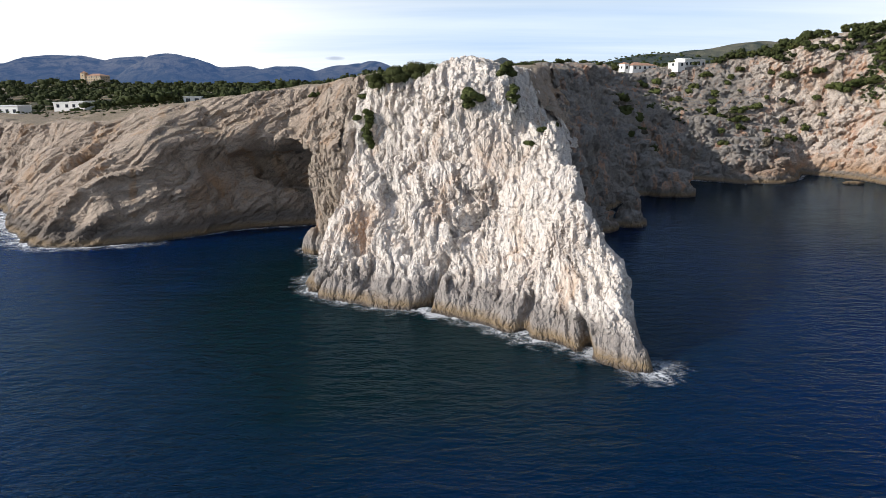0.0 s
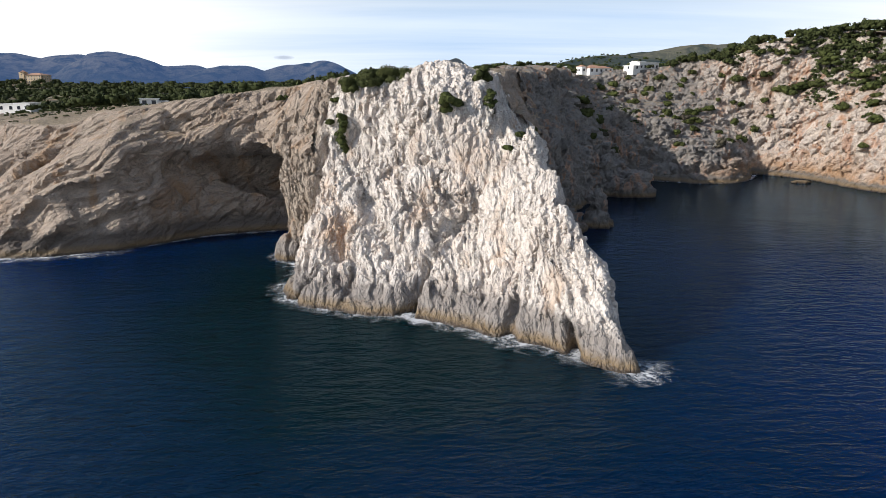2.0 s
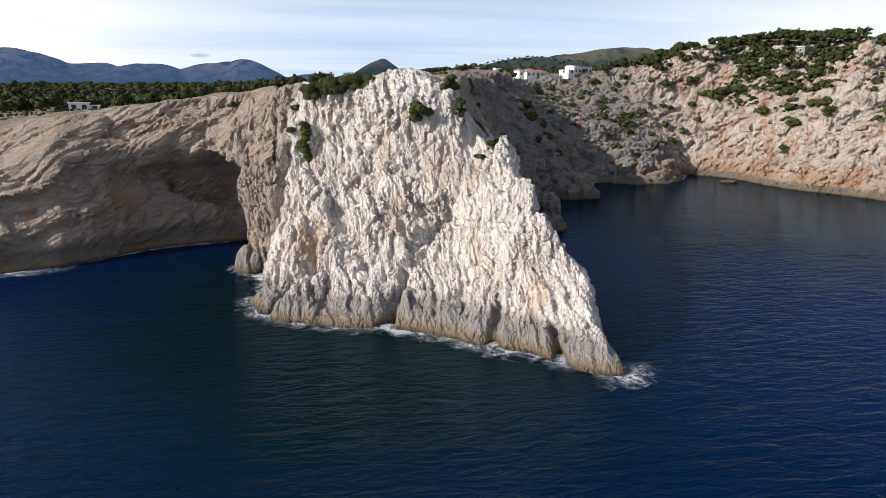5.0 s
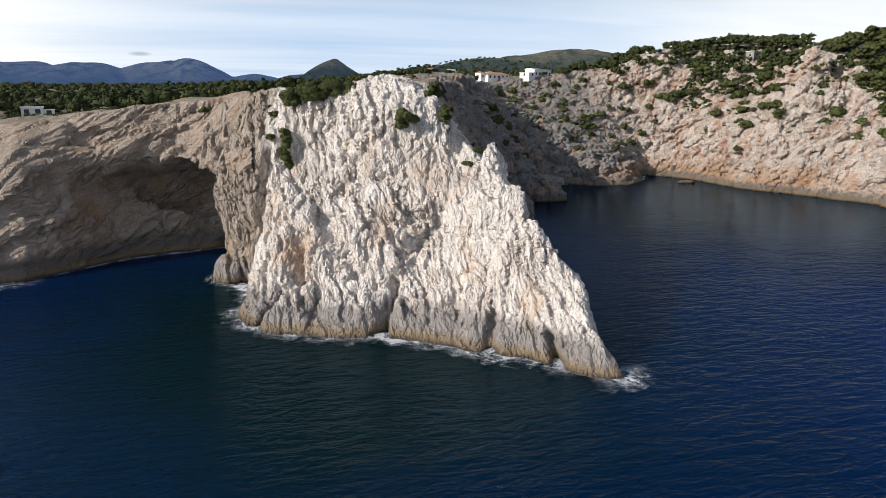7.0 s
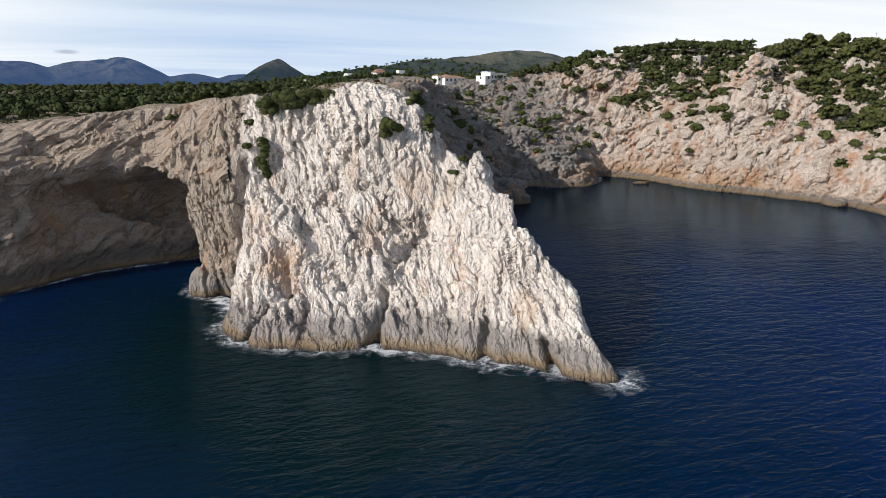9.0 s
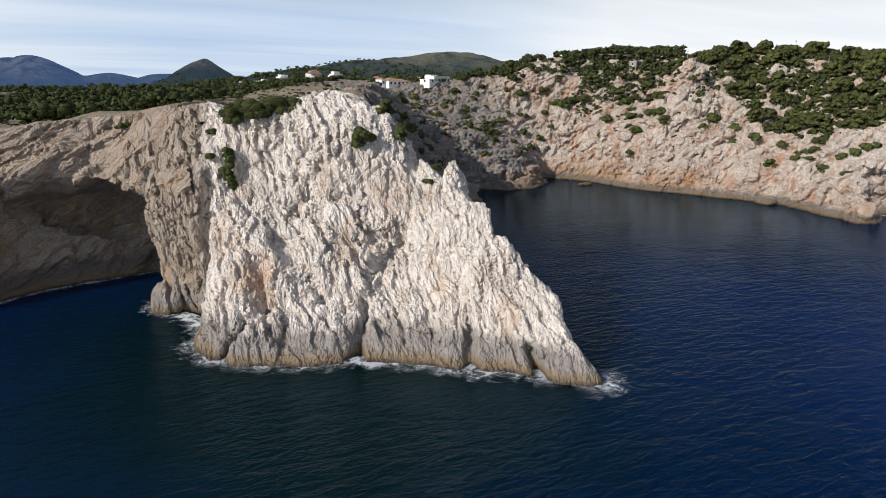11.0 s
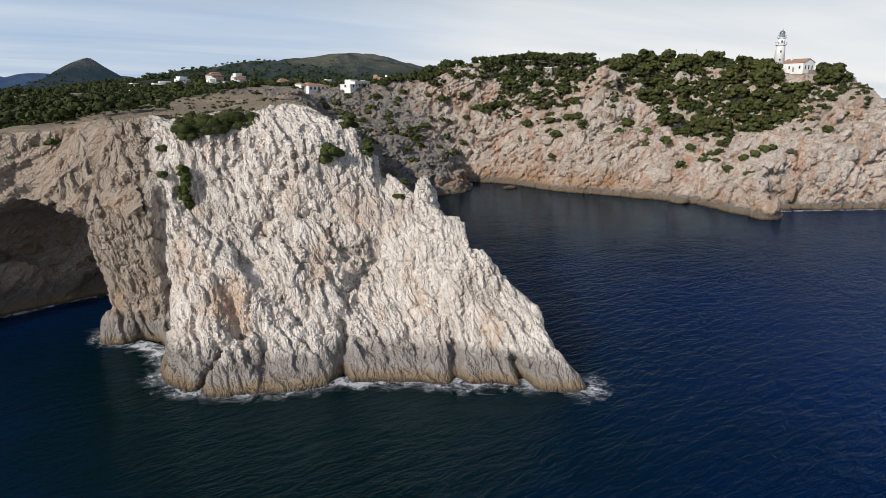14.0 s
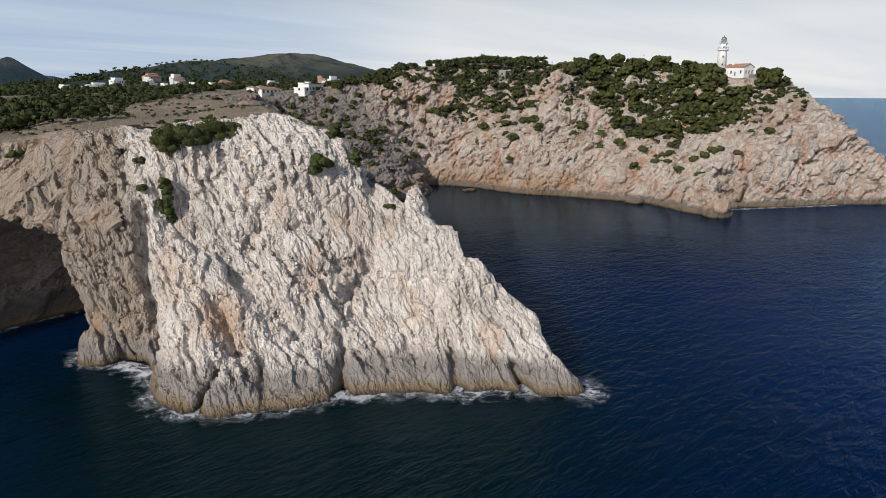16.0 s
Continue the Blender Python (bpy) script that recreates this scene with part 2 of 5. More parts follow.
def leaf_material(name, dark, light):
    mat, n = material(name)
    rnd = n.add("ShaderNodeNewGeometry").outputs["Random Per Island"]
    own = n.add("ShaderNodeObjectInfo").outputs["Random"]
    p = n.place()
    color = n.mix(n.math("ADD", n.math("MULTIPLY", rnd, 0.55), n.ramp(n.noise(p, 0.11, 3.0), 0.35, 0.65, 0.0, 0.45)), dark, light)
    color = n.mix(n.math("MULTIPLY", own, 0.45), color, [0.6 * a + 0.4 * b for a, b in zip(dark, (0.09, 0.08, 0.03))])
    # the tufts are shaded with their clump: each vertex knows which way the clump bulges
    out = n.add("ShaderNodeAttribute", _attribute_name="bulge").outputs[1]
    turn = n.add("ShaderNodeVectorTransform", Vector=out)
    turn.vector_type, turn.convert_from, turn.convert_to = "NORMAL", "OBJECT", "WORLD"
    bulge = n.vmath("NORMALIZE", n.vmath("ADD", n.scaled(turn.outputs[0], 1.5, 1.5, 1.5), n.add("ShaderNodeNewGeometry").outputs["Normal"]))
    n.finish(n.surface(color, 0.8, bulge, Specular__IOR__Level=0.15))
    return mat


PINE = leaf_material("pine_needles", (0.030, 0.036, 0.012), (0.108, 0.118, 0.034))
WOODS = leaf_material("wood_leaves", (0.022, 0.032, 0.011), (0.064, 0.080, 0.024))
SCRUB = leaf_material("scrub_leaves", (0.030, 0.040, 0.012), (0.100, 0.115, 0.034))
DRY = leaf_material("dry_scrub_twigs", (0.050, 0.045, 0.035), (0.13, 0.11, 0.08))


def plain(name, color, rough=0.8, grain=3.0, depth=0.03, vary=0.25, **values):
    """A plain surface with slight grain, blotches and relief."""
    mat, n = material(name)
    p = n.place()
    fine = n.noise(p, grain, 5.0, 0.6)
    blot = n.noise(p, grain * 0.12, 3.0)
    mixed = n.mix(n.ramp(n.math("ADD", n.math("MULTIPLY", fine, 0.5), n.math("MULTIPLY", blot, 0.5)), 0.35, 0.65), color, [(1 - vary) * c for c in color])
    n.finish(n.surface(mixed, rough, n.bump(fine, 0.4, depth), **values))
    return mat


BARK = plain("pine_bark", (0.11, 0.075, 0.05), 0.95, 6.0, 0.08, 0.5)
WHITEWASH = plain("white_render", (0.80, 0.79, 0.76), 0.85, 2.0, 0.02, 0.12)
OCHRE_WALL = plain("ochre_render", (0.52, 0.40, 0.27), 0.9, 2.0, 0.03, 0.25)
TERRACOTTA = plain("terracotta_tiles", (0.46, 0.26, 0.17), 0.85, 5.0, 0.05, 0.35)
STONE_WALL = plain("grey_stone_wall", (0.30, 0.27, 0.23), 0.9, 3.0, 0.06, 0.35)
PINK_WALL = plain("pink_render", (0.55, 0.33, 0.24), 0.9, 2.0, 0.03, 0.2)
WINDOW = plain("dark_window_glass", (0.03, 0.035, 0.045), 0.15, 2.0, 0.0, 0.2)
METAL = plain("grey_metal", (0.35, 0.36, 0.37), 0.45, 8.0, 0.005, 0.2, Metallic=0.7)
LANTERN = plain("lantern_glass", (0.20, 0.26, 0.30), 0.08, 2.0, 0.0, 0.2)

FOAM, n = material("sea_foam")
p = n.place()
edge = n.xyz(n.add("ShaderNodeUVMap").outputs[0])
warp = n.vmath("ADD", p, n.scaled(n.add("ShaderNodeTexNoise", Vector=p, Scale=0.8, Detail=3.0).outputs[1], 2.2, 2.2, 0.0))
lace = n.ramp(n.voronoi(warp, 0.9, "DISTANCE_TO_EDGE"), 0.0, 0.16, 1.0, 0.0)
lace2 = n.ramp(n.voronoi(warp, 2.3, "DISTANCE_TO_EDGE"), 0.0, 0.14, 0.8, 0.0)
patch = n.noise(p, 0.30, 5.0, 0.65, 0.8)
body = n.math("ADD", n.math("MULTIPLY", edge[1], 0.5), n.math("MULTIPLY", n.math("SUBTRACT", patch, 0.52), 1.6))
cover = n.math("ADD", n.ramp(body, 0.42, 0.75), n.math("MULTIPLY", n.math("MAXIMUM", lace, lace2), n.ramp(body, 0.08, 0.5, 0.0, 0.8)), clamp=True)
white = n.surface((0.78, 0.80, 0.82), 0.7)
n.finish(n.add("ShaderNodeMixShader", i0=n.math("MULTIPLY", cover, edge[0]), i1=n.add("ShaderNodeBsdfTransparent").outputs[0], i2=white).outputs[0])


def far_hill(name, leafy, bare, air, amount, low=75.0, top=120.0):
    """A distant slope: woods and bare rock; the air's haze is added as blue emission."""
    mat, n = material(name)
    p = n.place()
    wood = n.noise(p, 0.012, 6.0, 0.65, 0.5)
    nz = n.xyz(n.add("ShaderNodeNewGeometry").outputs["Normal"])[2]
    high = n.xyz(p)[2]
    color = n.mix(n.math("MULTIPLY", n.ramp(wood, 0.40, 0.56), n.ramp(high, low, top, 0.1, 1.0)), leafy, bare)
    color = n.mix(n.ramp(n.noise(p, 0.06, 5.0, 0.7), 0.4, 0.7, 0.0, 0.5), color, [0.5 * c for c in leafy])
    lit = n.surface(color, 0.95, n.bump(n.noise(p, 0.03, 6.0, 0.7), 1.0, 14.0), Specular__IOR__Level=0.0)
    # painted haze: an even blue emission laid over the lit slope
    haze = n.add("ShaderNodeEmission", Color=(*air, 1.0), Strength=1.0).outputs[0]
    n.finish(n.add("ShaderNodeMixShader", i0=amount, i1=lit, i2=haze).outputs[0])
    return mat


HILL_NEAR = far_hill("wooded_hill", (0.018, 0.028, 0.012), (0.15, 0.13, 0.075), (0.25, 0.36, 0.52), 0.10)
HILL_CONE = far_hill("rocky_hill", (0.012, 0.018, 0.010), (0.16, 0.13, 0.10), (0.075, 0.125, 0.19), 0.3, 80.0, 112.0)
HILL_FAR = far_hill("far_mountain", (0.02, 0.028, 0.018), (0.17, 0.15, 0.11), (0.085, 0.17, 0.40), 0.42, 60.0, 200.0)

# ---- land ----


def lattice(ix, iy, iz, seed):
    """A hash in 0..1 for whole-number lattice places."""
    h = (ix.astype(np.uint32) * np.uint32(374761393)) ^ (iy.astype(np.uint32) * np.uint32(668265263)) ^ (iz.astype(np.uint32) * np.uint32(2246822519)) ^ np.uint32((seed * 3266489917) & 0xFFFFFFFF)
    h = (h ^ (h >> np.uint32(13))) * np.uint32(1274126177)
    h = (h ^ (h >> np.uint32(16))) * np.uint32(2654435761)
    return ((h ^ (h >> np.uint32(15))) & np.uint32(0xFFFFFF)).astype(np.float32) / 16777215.0


def value_noise(p, scale, seed):
    """Smooth noise in -1..1 at the places p (n x 3); scale is the size of a lump in metres."""
    q = (p / scale).astype(np.float32)
    i = np.floor(q)
    f = q - i
    f = f * f * (3 - 2 * f)
    i = i.astype(np.int64) + 100000
    total = 0
    for a in (0, 1):
        wx = f[:, 0] if a else 1 - f[:, 0]
        for b in (0, 1):
            wy = f[:, 1] if b else 1 - f[:, 1]
            for c in (0, 1):
                wz = f[:, 2] if c else 1 - f[:, 2]
                total = total + wx * wy * wz * lattice(i[:, 0] + a, i[:, 1] + b, i[:, 2] + c, seed)
    return 2 * total - 1


def fbm(p, scale, octaves, seed, gain=0.5):
    total, amp, norm = 0, 1.0, 0.0
    for k in range(octaves):
        total = total + amp * value_noise(p + 17.3 * k, scale / 2**k, seed + k)
        norm += amp
        amp *= gain
    return total / norm


def facets(p, scale, seed):
    """Broken blocks: for each place a height that steps and tilts from block to block, and how near a joint it is, in block sizes."""
    q = p / scale
    i = np.floor(q).astype(np.int64)
    one, two = np.full(len(p), 9.0), np.full(len(p), 9.0)
    height = np.zeros(len(p))
    for a in (-1, 0, 1):
        for b in (-1, 0, 1):
            for c in (-1, 0, 1):
                j = i + (a, b, c)
                k = j + 100000
                at = np.stack([lattice(k[:, 0], k[:, 1], k[:, 2], seed + m) for m in range(3)], 1)
                off = q - (j + at)
                d = np.sqrt((off**2).sum(1))
                tilt = np.stack([lattice(k[:, 0], k[:, 1], k[:, 2], seed + 11 + m) for m in range(3)], 1) - 0.5
                step = lattice(k[:, 0], k[:, 1], k[:, 2], seed + 21) - 0.5
                nearer = d < one
                height = np.where(nearer, 0.8 * step + 1.9 * (tilt * off).sum(1), height)
                two = np.where(nearer, one, np.minimum(two, d))
                one = np.where(nearer, d, one)
    return height, one, two - one


def smooth_line(points, per=4):
    """A closed line through the points, rounded."""
    p = np.array(points, float)
    a, b, c, d = np.roll(p, 1, 0), p, np.roll(p, -1, 0), np.roll(p, -2, 0)
    out = []
    for k in range(per):
        t = k / per
        out.append(0.5 * (2 * b + (c - a) * t + (2 * a - 5 * b + 4 * c - d) * t**2 + (3 * b - a - 3 * c + d) * t**3))
    return np.stack(out, 1).reshape(-1, 2)


def inside_distance(line, x, y):
    """Distance from the places to a closed line, less than 0 inside it."""
    best, odd = np.full(x.shape, 1e9), np.zeros(x.shape, bool)
    for (x0, y0), (x1, y1) in zip(line, np.roll(line, -1, 0)):
        dx, dy = x1 - x0, y1 - y0
        t = np.clip(((x - x0) * dx + (y - y0) * dy) / (dx * dx + dy * dy + 1e-9), 0, 1)
        best = np.minimum(best, (x - x0 - t * dx) ** 2 + (y - y0 - t * dy) ** 2)
        if y0 != y1:
            odd ^= ((y0 > y) != (y1 > y)) & (x < dx * (y - y0) / dy + x0)
    return np.where(odd, -1, 1) * np.sqrt(best)


INLAND = [(900, 900), (-900, 900), (-700, 520)]
# contour lines of the coast, from the west cove round the headland and the bay to the cape
SHORE_WEST = [(-220, 260), (-185, 235), (-149, 207), (-130, 181), (-116, 166), (-105, 155.5), (-96, 156), (-85, 159), (-73, 163.5), (-60, 175), (-46, 180), (-36, 183), (-24, 183), (-17, 173), (-22, 164)]
SHORE_HEAD = [(-28.5, 158), (-31, 153.5), (-30, 149.5), (-25, 144), (-26, 136), (-29, 127), (-26.5, 118), (-19.5, 113), (-10.7, 109), (-3, 106.3), (6, 100.8), (10.8, 95.5), (19, 91), (23.5, 84), (26, 81.3), (30, 80.8), (31, 86), (31.5, 100), (31.5, 120), (33, 140), (38, 153)]
SHORE_BAY = [(40, 166), (43.5, 181), (54, 202), (68, 227), (76, 233), (88, 232.5), (90, 240), (100, 268), (107, 273), (116, 269.5), (127, 261), (148, 266.5), (158, 276), (168.5, 290), (180.5, 271.5), (184, 242), (195, 221.5), (203, 203), (211, 181), (205, 157), (202.5, 143), (210, 141), (222, 147), (250, 131.5), (277, 117), (302, 103)]
SHORE_CAPE = [(318, 97), (332, 104), (345, 135), (360, 180), (430, 250), (640, 420)]

C12_WEST = [(-215, 268), (-180, 243), (-146, 214), (-127, 189), (-108, 172), (-94, 162.5), (-84, 164), (-72, 168), (-62, 180), (-46, 187), (-36, 190), (-24, 190), (-15, 175), (-23, 165.5)]
C12_HEAD = [(-30, 160), (-32.4, 156), (-31, 151.5), (-26.5, 147), (-24, 140), (-23.5, 131), (-20.5, 125), (-14, 122), (-9, 121.5), (-6, 119), (1, 117), (6.5, 118), (12, 112), (17, 104), (20, 98.5), (23.5, 93.5), (26.3, 91.0), (27.9, 92.2), (28.4, 97), (28.5, 108), (28.5, 121), (30, 142), (35, 160)]
C12_BAY = [(41, 182), (52, 206), (64, 228), (74, 238), (84, 238), (86, 246), (94, 272), (106, 281), (118, 279), (130, 275), (146, 277), (156, 286), (169, 298), (186, 276), (188, 245), (199, 224), (208, 206), (216, 185), (214, 160), (212, 152), (216, 150), (226, 153), (250, 136), (277, 122), (300, 108.5)]
C12_CAPE = [(310, 108), (321, 116), (334, 140), (353, 184), (425, 255), (640, 426)]

# the undercut of the cave lies between these two lines
C19_WEST = [(-215, 272), (-180, 247), (-145, 218), (-124, 195), (-104, 179), (-89, 168), (-80, 166.5), (-72, 171), (-66, 181), (-58, 190), (-46, 195), (-36, 195), (-26, 193), (-17, 178), (-25, 167)]
C19_HEAD = [(-33.5, 160.5), (-33, 155), (-27.5, 149), (-22.5, 143), (-20, 136), (-15, 131), (-9, 130), (-4, 126), (2, 122), (8, 119), (13, 114), (17.5, 106.5), (20.3, 102.5), (22.2, 100.5), (23.2, 100.5), (24.4, 103), (25.3, 110), (26.5, 122), (28, 143), (33, 162)]
C19_BAY = [(42, 184), (51, 207), (61, 230), (70, 242), (80, 245), (83, 253), (93, 277), (106, 287), (119, 286), (131, 289), (146, 290), (156, 296), (169.5, 304), (188, 280), (190.5, 247), (202, 226), (212, 209), (222, 191), (223, 167), (222, 156), (228, 149), (238, 147), (251, 138), (277, 124.5), (298, 112.5)]
C19_CAPE = [(306, 113), (316, 122), (327, 145), (343, 189), (414, 256), (640, 429)]

C25_WEST = [(-215, 275), (-180, 250), (-144, 222), (-122, 200), (-100, 185), (-86, 173), (-78, 169), (-71, 173), (-62, 178), (-46, 179), (-41, 177), (-37.5, 170)]
C25_HEAD = [(-34, 162.5), (-29, 154), (-24, 148.5), (-17, 144), (-10, 139), (-3, 132), (3, 127), (9, 122), (14, 117), (18.5, 110.5), (21.5, 108), (23, 107.5), (24, 110), (24.2, 122), (25, 143), (30, 163)]
C25_BAY = [(42, 185), (50, 208), (58, 232), (66, 245), (76, 250), (80, 258), (92, 282), (106, 292), (120, 293), (133, 303), (146, 303), (156, 305), (170, 310), (190, 283), (193, 248), (205, 227), (216, 211), (226, 194), (230, 172), (233, 158), (240, 145), (252, 139), (277, 127), (296, 116)]
C25_CAPE = [(302, 118), (311, 128), (321, 149), (337, 192), (412, 258), (640, 432)]

C40_WEST = [(-215, 280), (-180, 256), (-144, 228), (-120, 206), (-96, 196), (-76, 192), (-58, 185), (-46, 184), (-36, 183), (-28, 177)]
C40_HEAD = [(-21, 166), (-17, 156), (-14, 150.5), (-8, 146), (-2, 138.5), (4, 130.5), (9, 129), (13, 130), (15, 132), (15.5, 136), (17.5, 148), (21, 165)]
C40_BAY = [(30, 190), (40, 215), (50, 240), (56, 258), (62, 268), (74, 285), (86, 310), (100, 335), (120, 336), (134, 333), (148, 328), (160, 323), (176, 316), (196, 296), (206, 282), (213, 266), (214, 252), (211, 241), (214, 233), (222, 224), (236, 208), (248, 190), (255, 174), (258, 159), (266, 147), (282, 134)]
C40_CAPE = [(291, 131), (299, 139), (308, 156), (324, 194), (404, 264), (640, 440)]

C55_WEST = [(-215, 300), (-144, 260), (-90, 230), (-40, 210), (-10, 180), (10, 160), (30, 200), (60, 290), (100, 360)]
C55_BAY = [(150, 352), (168, 330), (184, 312), (203, 304), (217, 290), (228, 272), (222, 253), (215, 245), (222, 240), (236, 236), (249, 221), (263, 203), (270, 188), (274, 174), (279, 161), (286, 152)]
C55_CAPE = [(291, 154), (298, 167), (312, 200), (396, 268), (640, 450)]

LEVELS = [
    (0.0, SHORE_WEST + SHORE_HEAD + SHORE_BAY + SHORE_CAPE),
    (12.0, C12_WEST + C12_HEAD + C12_BAY + C12_CAPE),
    (19.0, C19_WEST + C19_HEAD + C19_BAY + C19_CAPE),
    (25.0, C25_WEST + C25_HEAD + C25_BAY + C25_CAPE),
    (40.0, C40_WEST + C40_HEAD + C40_BAY + C40_CAPE),
    (55.0, C55_WEST + C55_BAY + C55_CAPE),
]
LEVELS = [(h, smooth_line(line + INLAND)) for h, line in LEVELS]

# heights of the open ground
SPOTS = [(-215, 300, 26), (-150, 225, 27.5), (-110, 194, 30.5), (-78, 202, 34.5), (-60, 193, 37), (-46, 184, 39.3), (-97, 252, 33.5), (-36, 192, 40.5), (-23, 178, 42), (-12.5, 167, 42.5)]
SPOTS += [(-18, 150, 39.5), (-11, 149, 41.5), (-2, 142, 46), (4, 138, 48.6), (10, 134, 47.8), (17, 134, 42), (0, 165, 43.5), (20, 160, 44.5), (30, 200, 46), (50, 260, 48), (67, 300, 50), (0, 220, 43), (-60, 240, 36)]
SPOTS += [(100, 345, 47), (128, 352, 51), (147, 443, 51), (187, 309, 61.5), (205, 322, 66), (160, 332, 54.5), (219, 247, 62), (226, 258, 58), (252, 232, 64.5), (230, 280, 66), (226, 310, 68), (286, 190, 59.8), (280, 170, 58.5), (300, 178, 58.5), (272, 212, 64), (295, 150, 56), (305, 140, 50), (314, 190, 58)]
SPOTS += [(250, 300, 69), (330, 320, 56), (200, 420, 51), (0, 400, 41), (-150, 400, 38), (-300, 600, 40), (300, 600, 49), (-500, 500, 36), (0, 800, 42), (-327, 612, 46), (-200, 290, 30)]


def ground_height(x, y):
    top, bottom = 0, 0
    for sx, sy, sz in SPOTS:
        w = 1 / ((x - sx) ** 2 + (y - sy) ** 2 + 30.0) ** 1.7
        top, bottom = top + w * sz, bottom + w
    return top / bottom


def blob(p, centre, radii):
    q = [(a - c) / r for a, c, r in zip(p, centre, radii)]
    return (np.sqrt(sum(v * v for v in q)) - 1) * min(radii)


# hollows of the sea cave, and rocks that stand in the water
HOLLOWS = [((-27, 177, 11), (8, 13, 12.0)), ((100, 272, 6), (7, 5, 5)), ((226, 236, 50), (5, 5, 9)), ((-44, 190, 15), (14, 6, 7)), ((-17.5, 162.5, 37.2), (4.5, 3.5, 2.6))]
# gullies and clefts worn down the headland's face: a line, half width, depth
FACE = np.array((-0.47, -0.70, 0.54)) / np.linalg.norm((-0.47, -0.70, 0.54))
GULLIES = [
    ([(-16.9, 143.9, 26.9), (-14.2, 136.6, 22.3), (-11.6, 126.8, 16.3), (-7.3, 117.4, 11.6), (-2.2, 114.8, 7)], 2.2, 1.3),
    ([(-20.5, 149, 36), (-18.5, 146, 30.5), (-16.9, 143.9, 26.9)], 1.4, 1.2),
    ([(16, 126, 38), (14.2, 123.6, 36), (11.5, 117.8, 26), (6.6, 116, 19.6), (1.2, 115.6, 14.3)], 1.2, 1.5),
    ([(-0.7, 112.9, 9.1), (-3.4, 108, 0)], 1.2, 2.6),
    ([(-16.2, 127, 14.5), (-16, 121.9, 7.0)], 1.9, 3.2),
    ([(-24, 146, 32), (-26.7, 139, 20.6), (-28.4, 130.4, 7.8)], 1.1, 2.6),
    ([(-17.2, 142.7, 33.4), (-17.4, 135.6, 24)], 1.3, 2.0),
    ([(-4, 122.3, 18.5), (5.4, 118, 21)], 1.4, 1.6),
    ([(14.1, 99.3, 5.0), (13.1, 96.3, -1)], 1.3, 2.0),
    ([(22.2, 92.3, 2.8), (22.7, 89.5, -1)], 0.9, 2.2),
    ([(-18.5, 121.5, 5.5), (-23.8, 120, -2)], 0.9, 2.0),
    ([(-12.9, 120.8, 8.8), (-13.6, 116, 1.5)], 0.9, 1.8),
    ([(8.5, 108.4, 11.3), (9.7, 103.5, 5)], 0.9, 1.5),
    ([(-2.4, 132.6, 33.2), (-9.4, 130.7, 24.7)], 1.2, 1.5),
]


def gully_depth(p):
    total = np.zeros(len(p))
    for line, wide, deep in GULLIES:
        best = np.full(len(p), 1e9)
        for a, b in zip(np.array(line, float), np.array(line[1:], float)):
            d = b - a
            d -= FACE * (d @ FACE)
            r = p - a
            r = r - np.outer(r @ FACE, FACE)
            t = np.clip(r @ d / (d @ d), 0, 1)
            best = np.minimum(best, ((r - t[:, None] * d) ** 2).sum(1))
        total = np.maximum(total, 1.6 * deep * np.exp(-best / wide**2))
    return total


STACKS = [((20.6, 116.8, 27), (2.3, 2.8, 6.4)), ((171, 261.5, 0), (2.6, 1.3, 0.8)), ((220, 243.5, 38), (5.5, 7, 24)), ((-15.5, 171, 39.3), (8.0, 5.0, 3.9)), ((55.2, 182, 0), (4.8, 4.8, 11.0)), ((45, 178, 0), (4, 5, 4.5)), ((205, 143, 0), (6, 5, 6)), ((212, 184, 0), (4, 3, 2.2)), ((-31, 152, 1), (3.5, 5, 4.5)), ((84, 236, 2), (8, 7, 8))]


def land_grid(lo, hi, step, lump, strength, seed):
    """Samples of the land's signed distance on a grid, with lumps of rock worked into its skin."""
    axes = [np.arange(a, b + step, step) for a, b in zip(lo, hi)]
    gx, gy = np.meshgrid(axes[0], axes[1], indexing="ij")
    high = ground_height(gx, gy)
    rings = [(h, inside_distance(line, gx, gy)) for h, line in LEVELS]
    out = np.empty((len(axes[0]), len(axes[1]), len(axes[2])), np.float32)
    for k, z in enumerate(axes[2]):
        if z <= 0:
            side = rings[0][1] + 0.15 * z
        elif z >= LEVELS[-1][0]:
            side = rings[-1][1] + 1.2 * (z - LEVELS[-1][0])
        else:
            m = max(i for i, (h, _) in enumerate(rings) if h <= z)
            t = (z - rings[m][0]) / (rings[m + 1][0] - rings[m][0])
            side = rings[m][1] * (1 - t) + rings[m + 1][1] * t
        over = z - high
        gap = np.maximum(2.5 - np.abs(side - over), 0)
        f = np.maximum(side, over) + gap * gap / 10.0
        for centre, radii in HOLLOWS:
            f = np.maximum(f, -blob((gx, gy, z), centre, radii))
        for centre, radii in STACKS:
            f = np.minimum(f, blob((gx, gy, z), centre, radii))
        out[:, :, k] = f
    near = np.nonzero(np.abs(out) < 2.5 * strength + 3.0)
    p = np.stack([axes[m][near[m]] for m in range(3)], 1)
    # on open level ground the lumps fade out
    calm = np.clip((p[:, 2] - high[near[0], near[1]] + 4.0) / 3.0, 0, 1) * 0.6
    out[near] += (strength * (1 - calm) * fbm(p * (1, 1, 0.8), lump, 3, seed)).astype(np.float32)
    front = (p[:, 0] < 32) & (p[:, 1] < 152)
    if front.any():
        cut = tuple(m[front] for m in near)
        out[cut] += gully_depth(p[front]).astype(np.float32)
    return axes, out


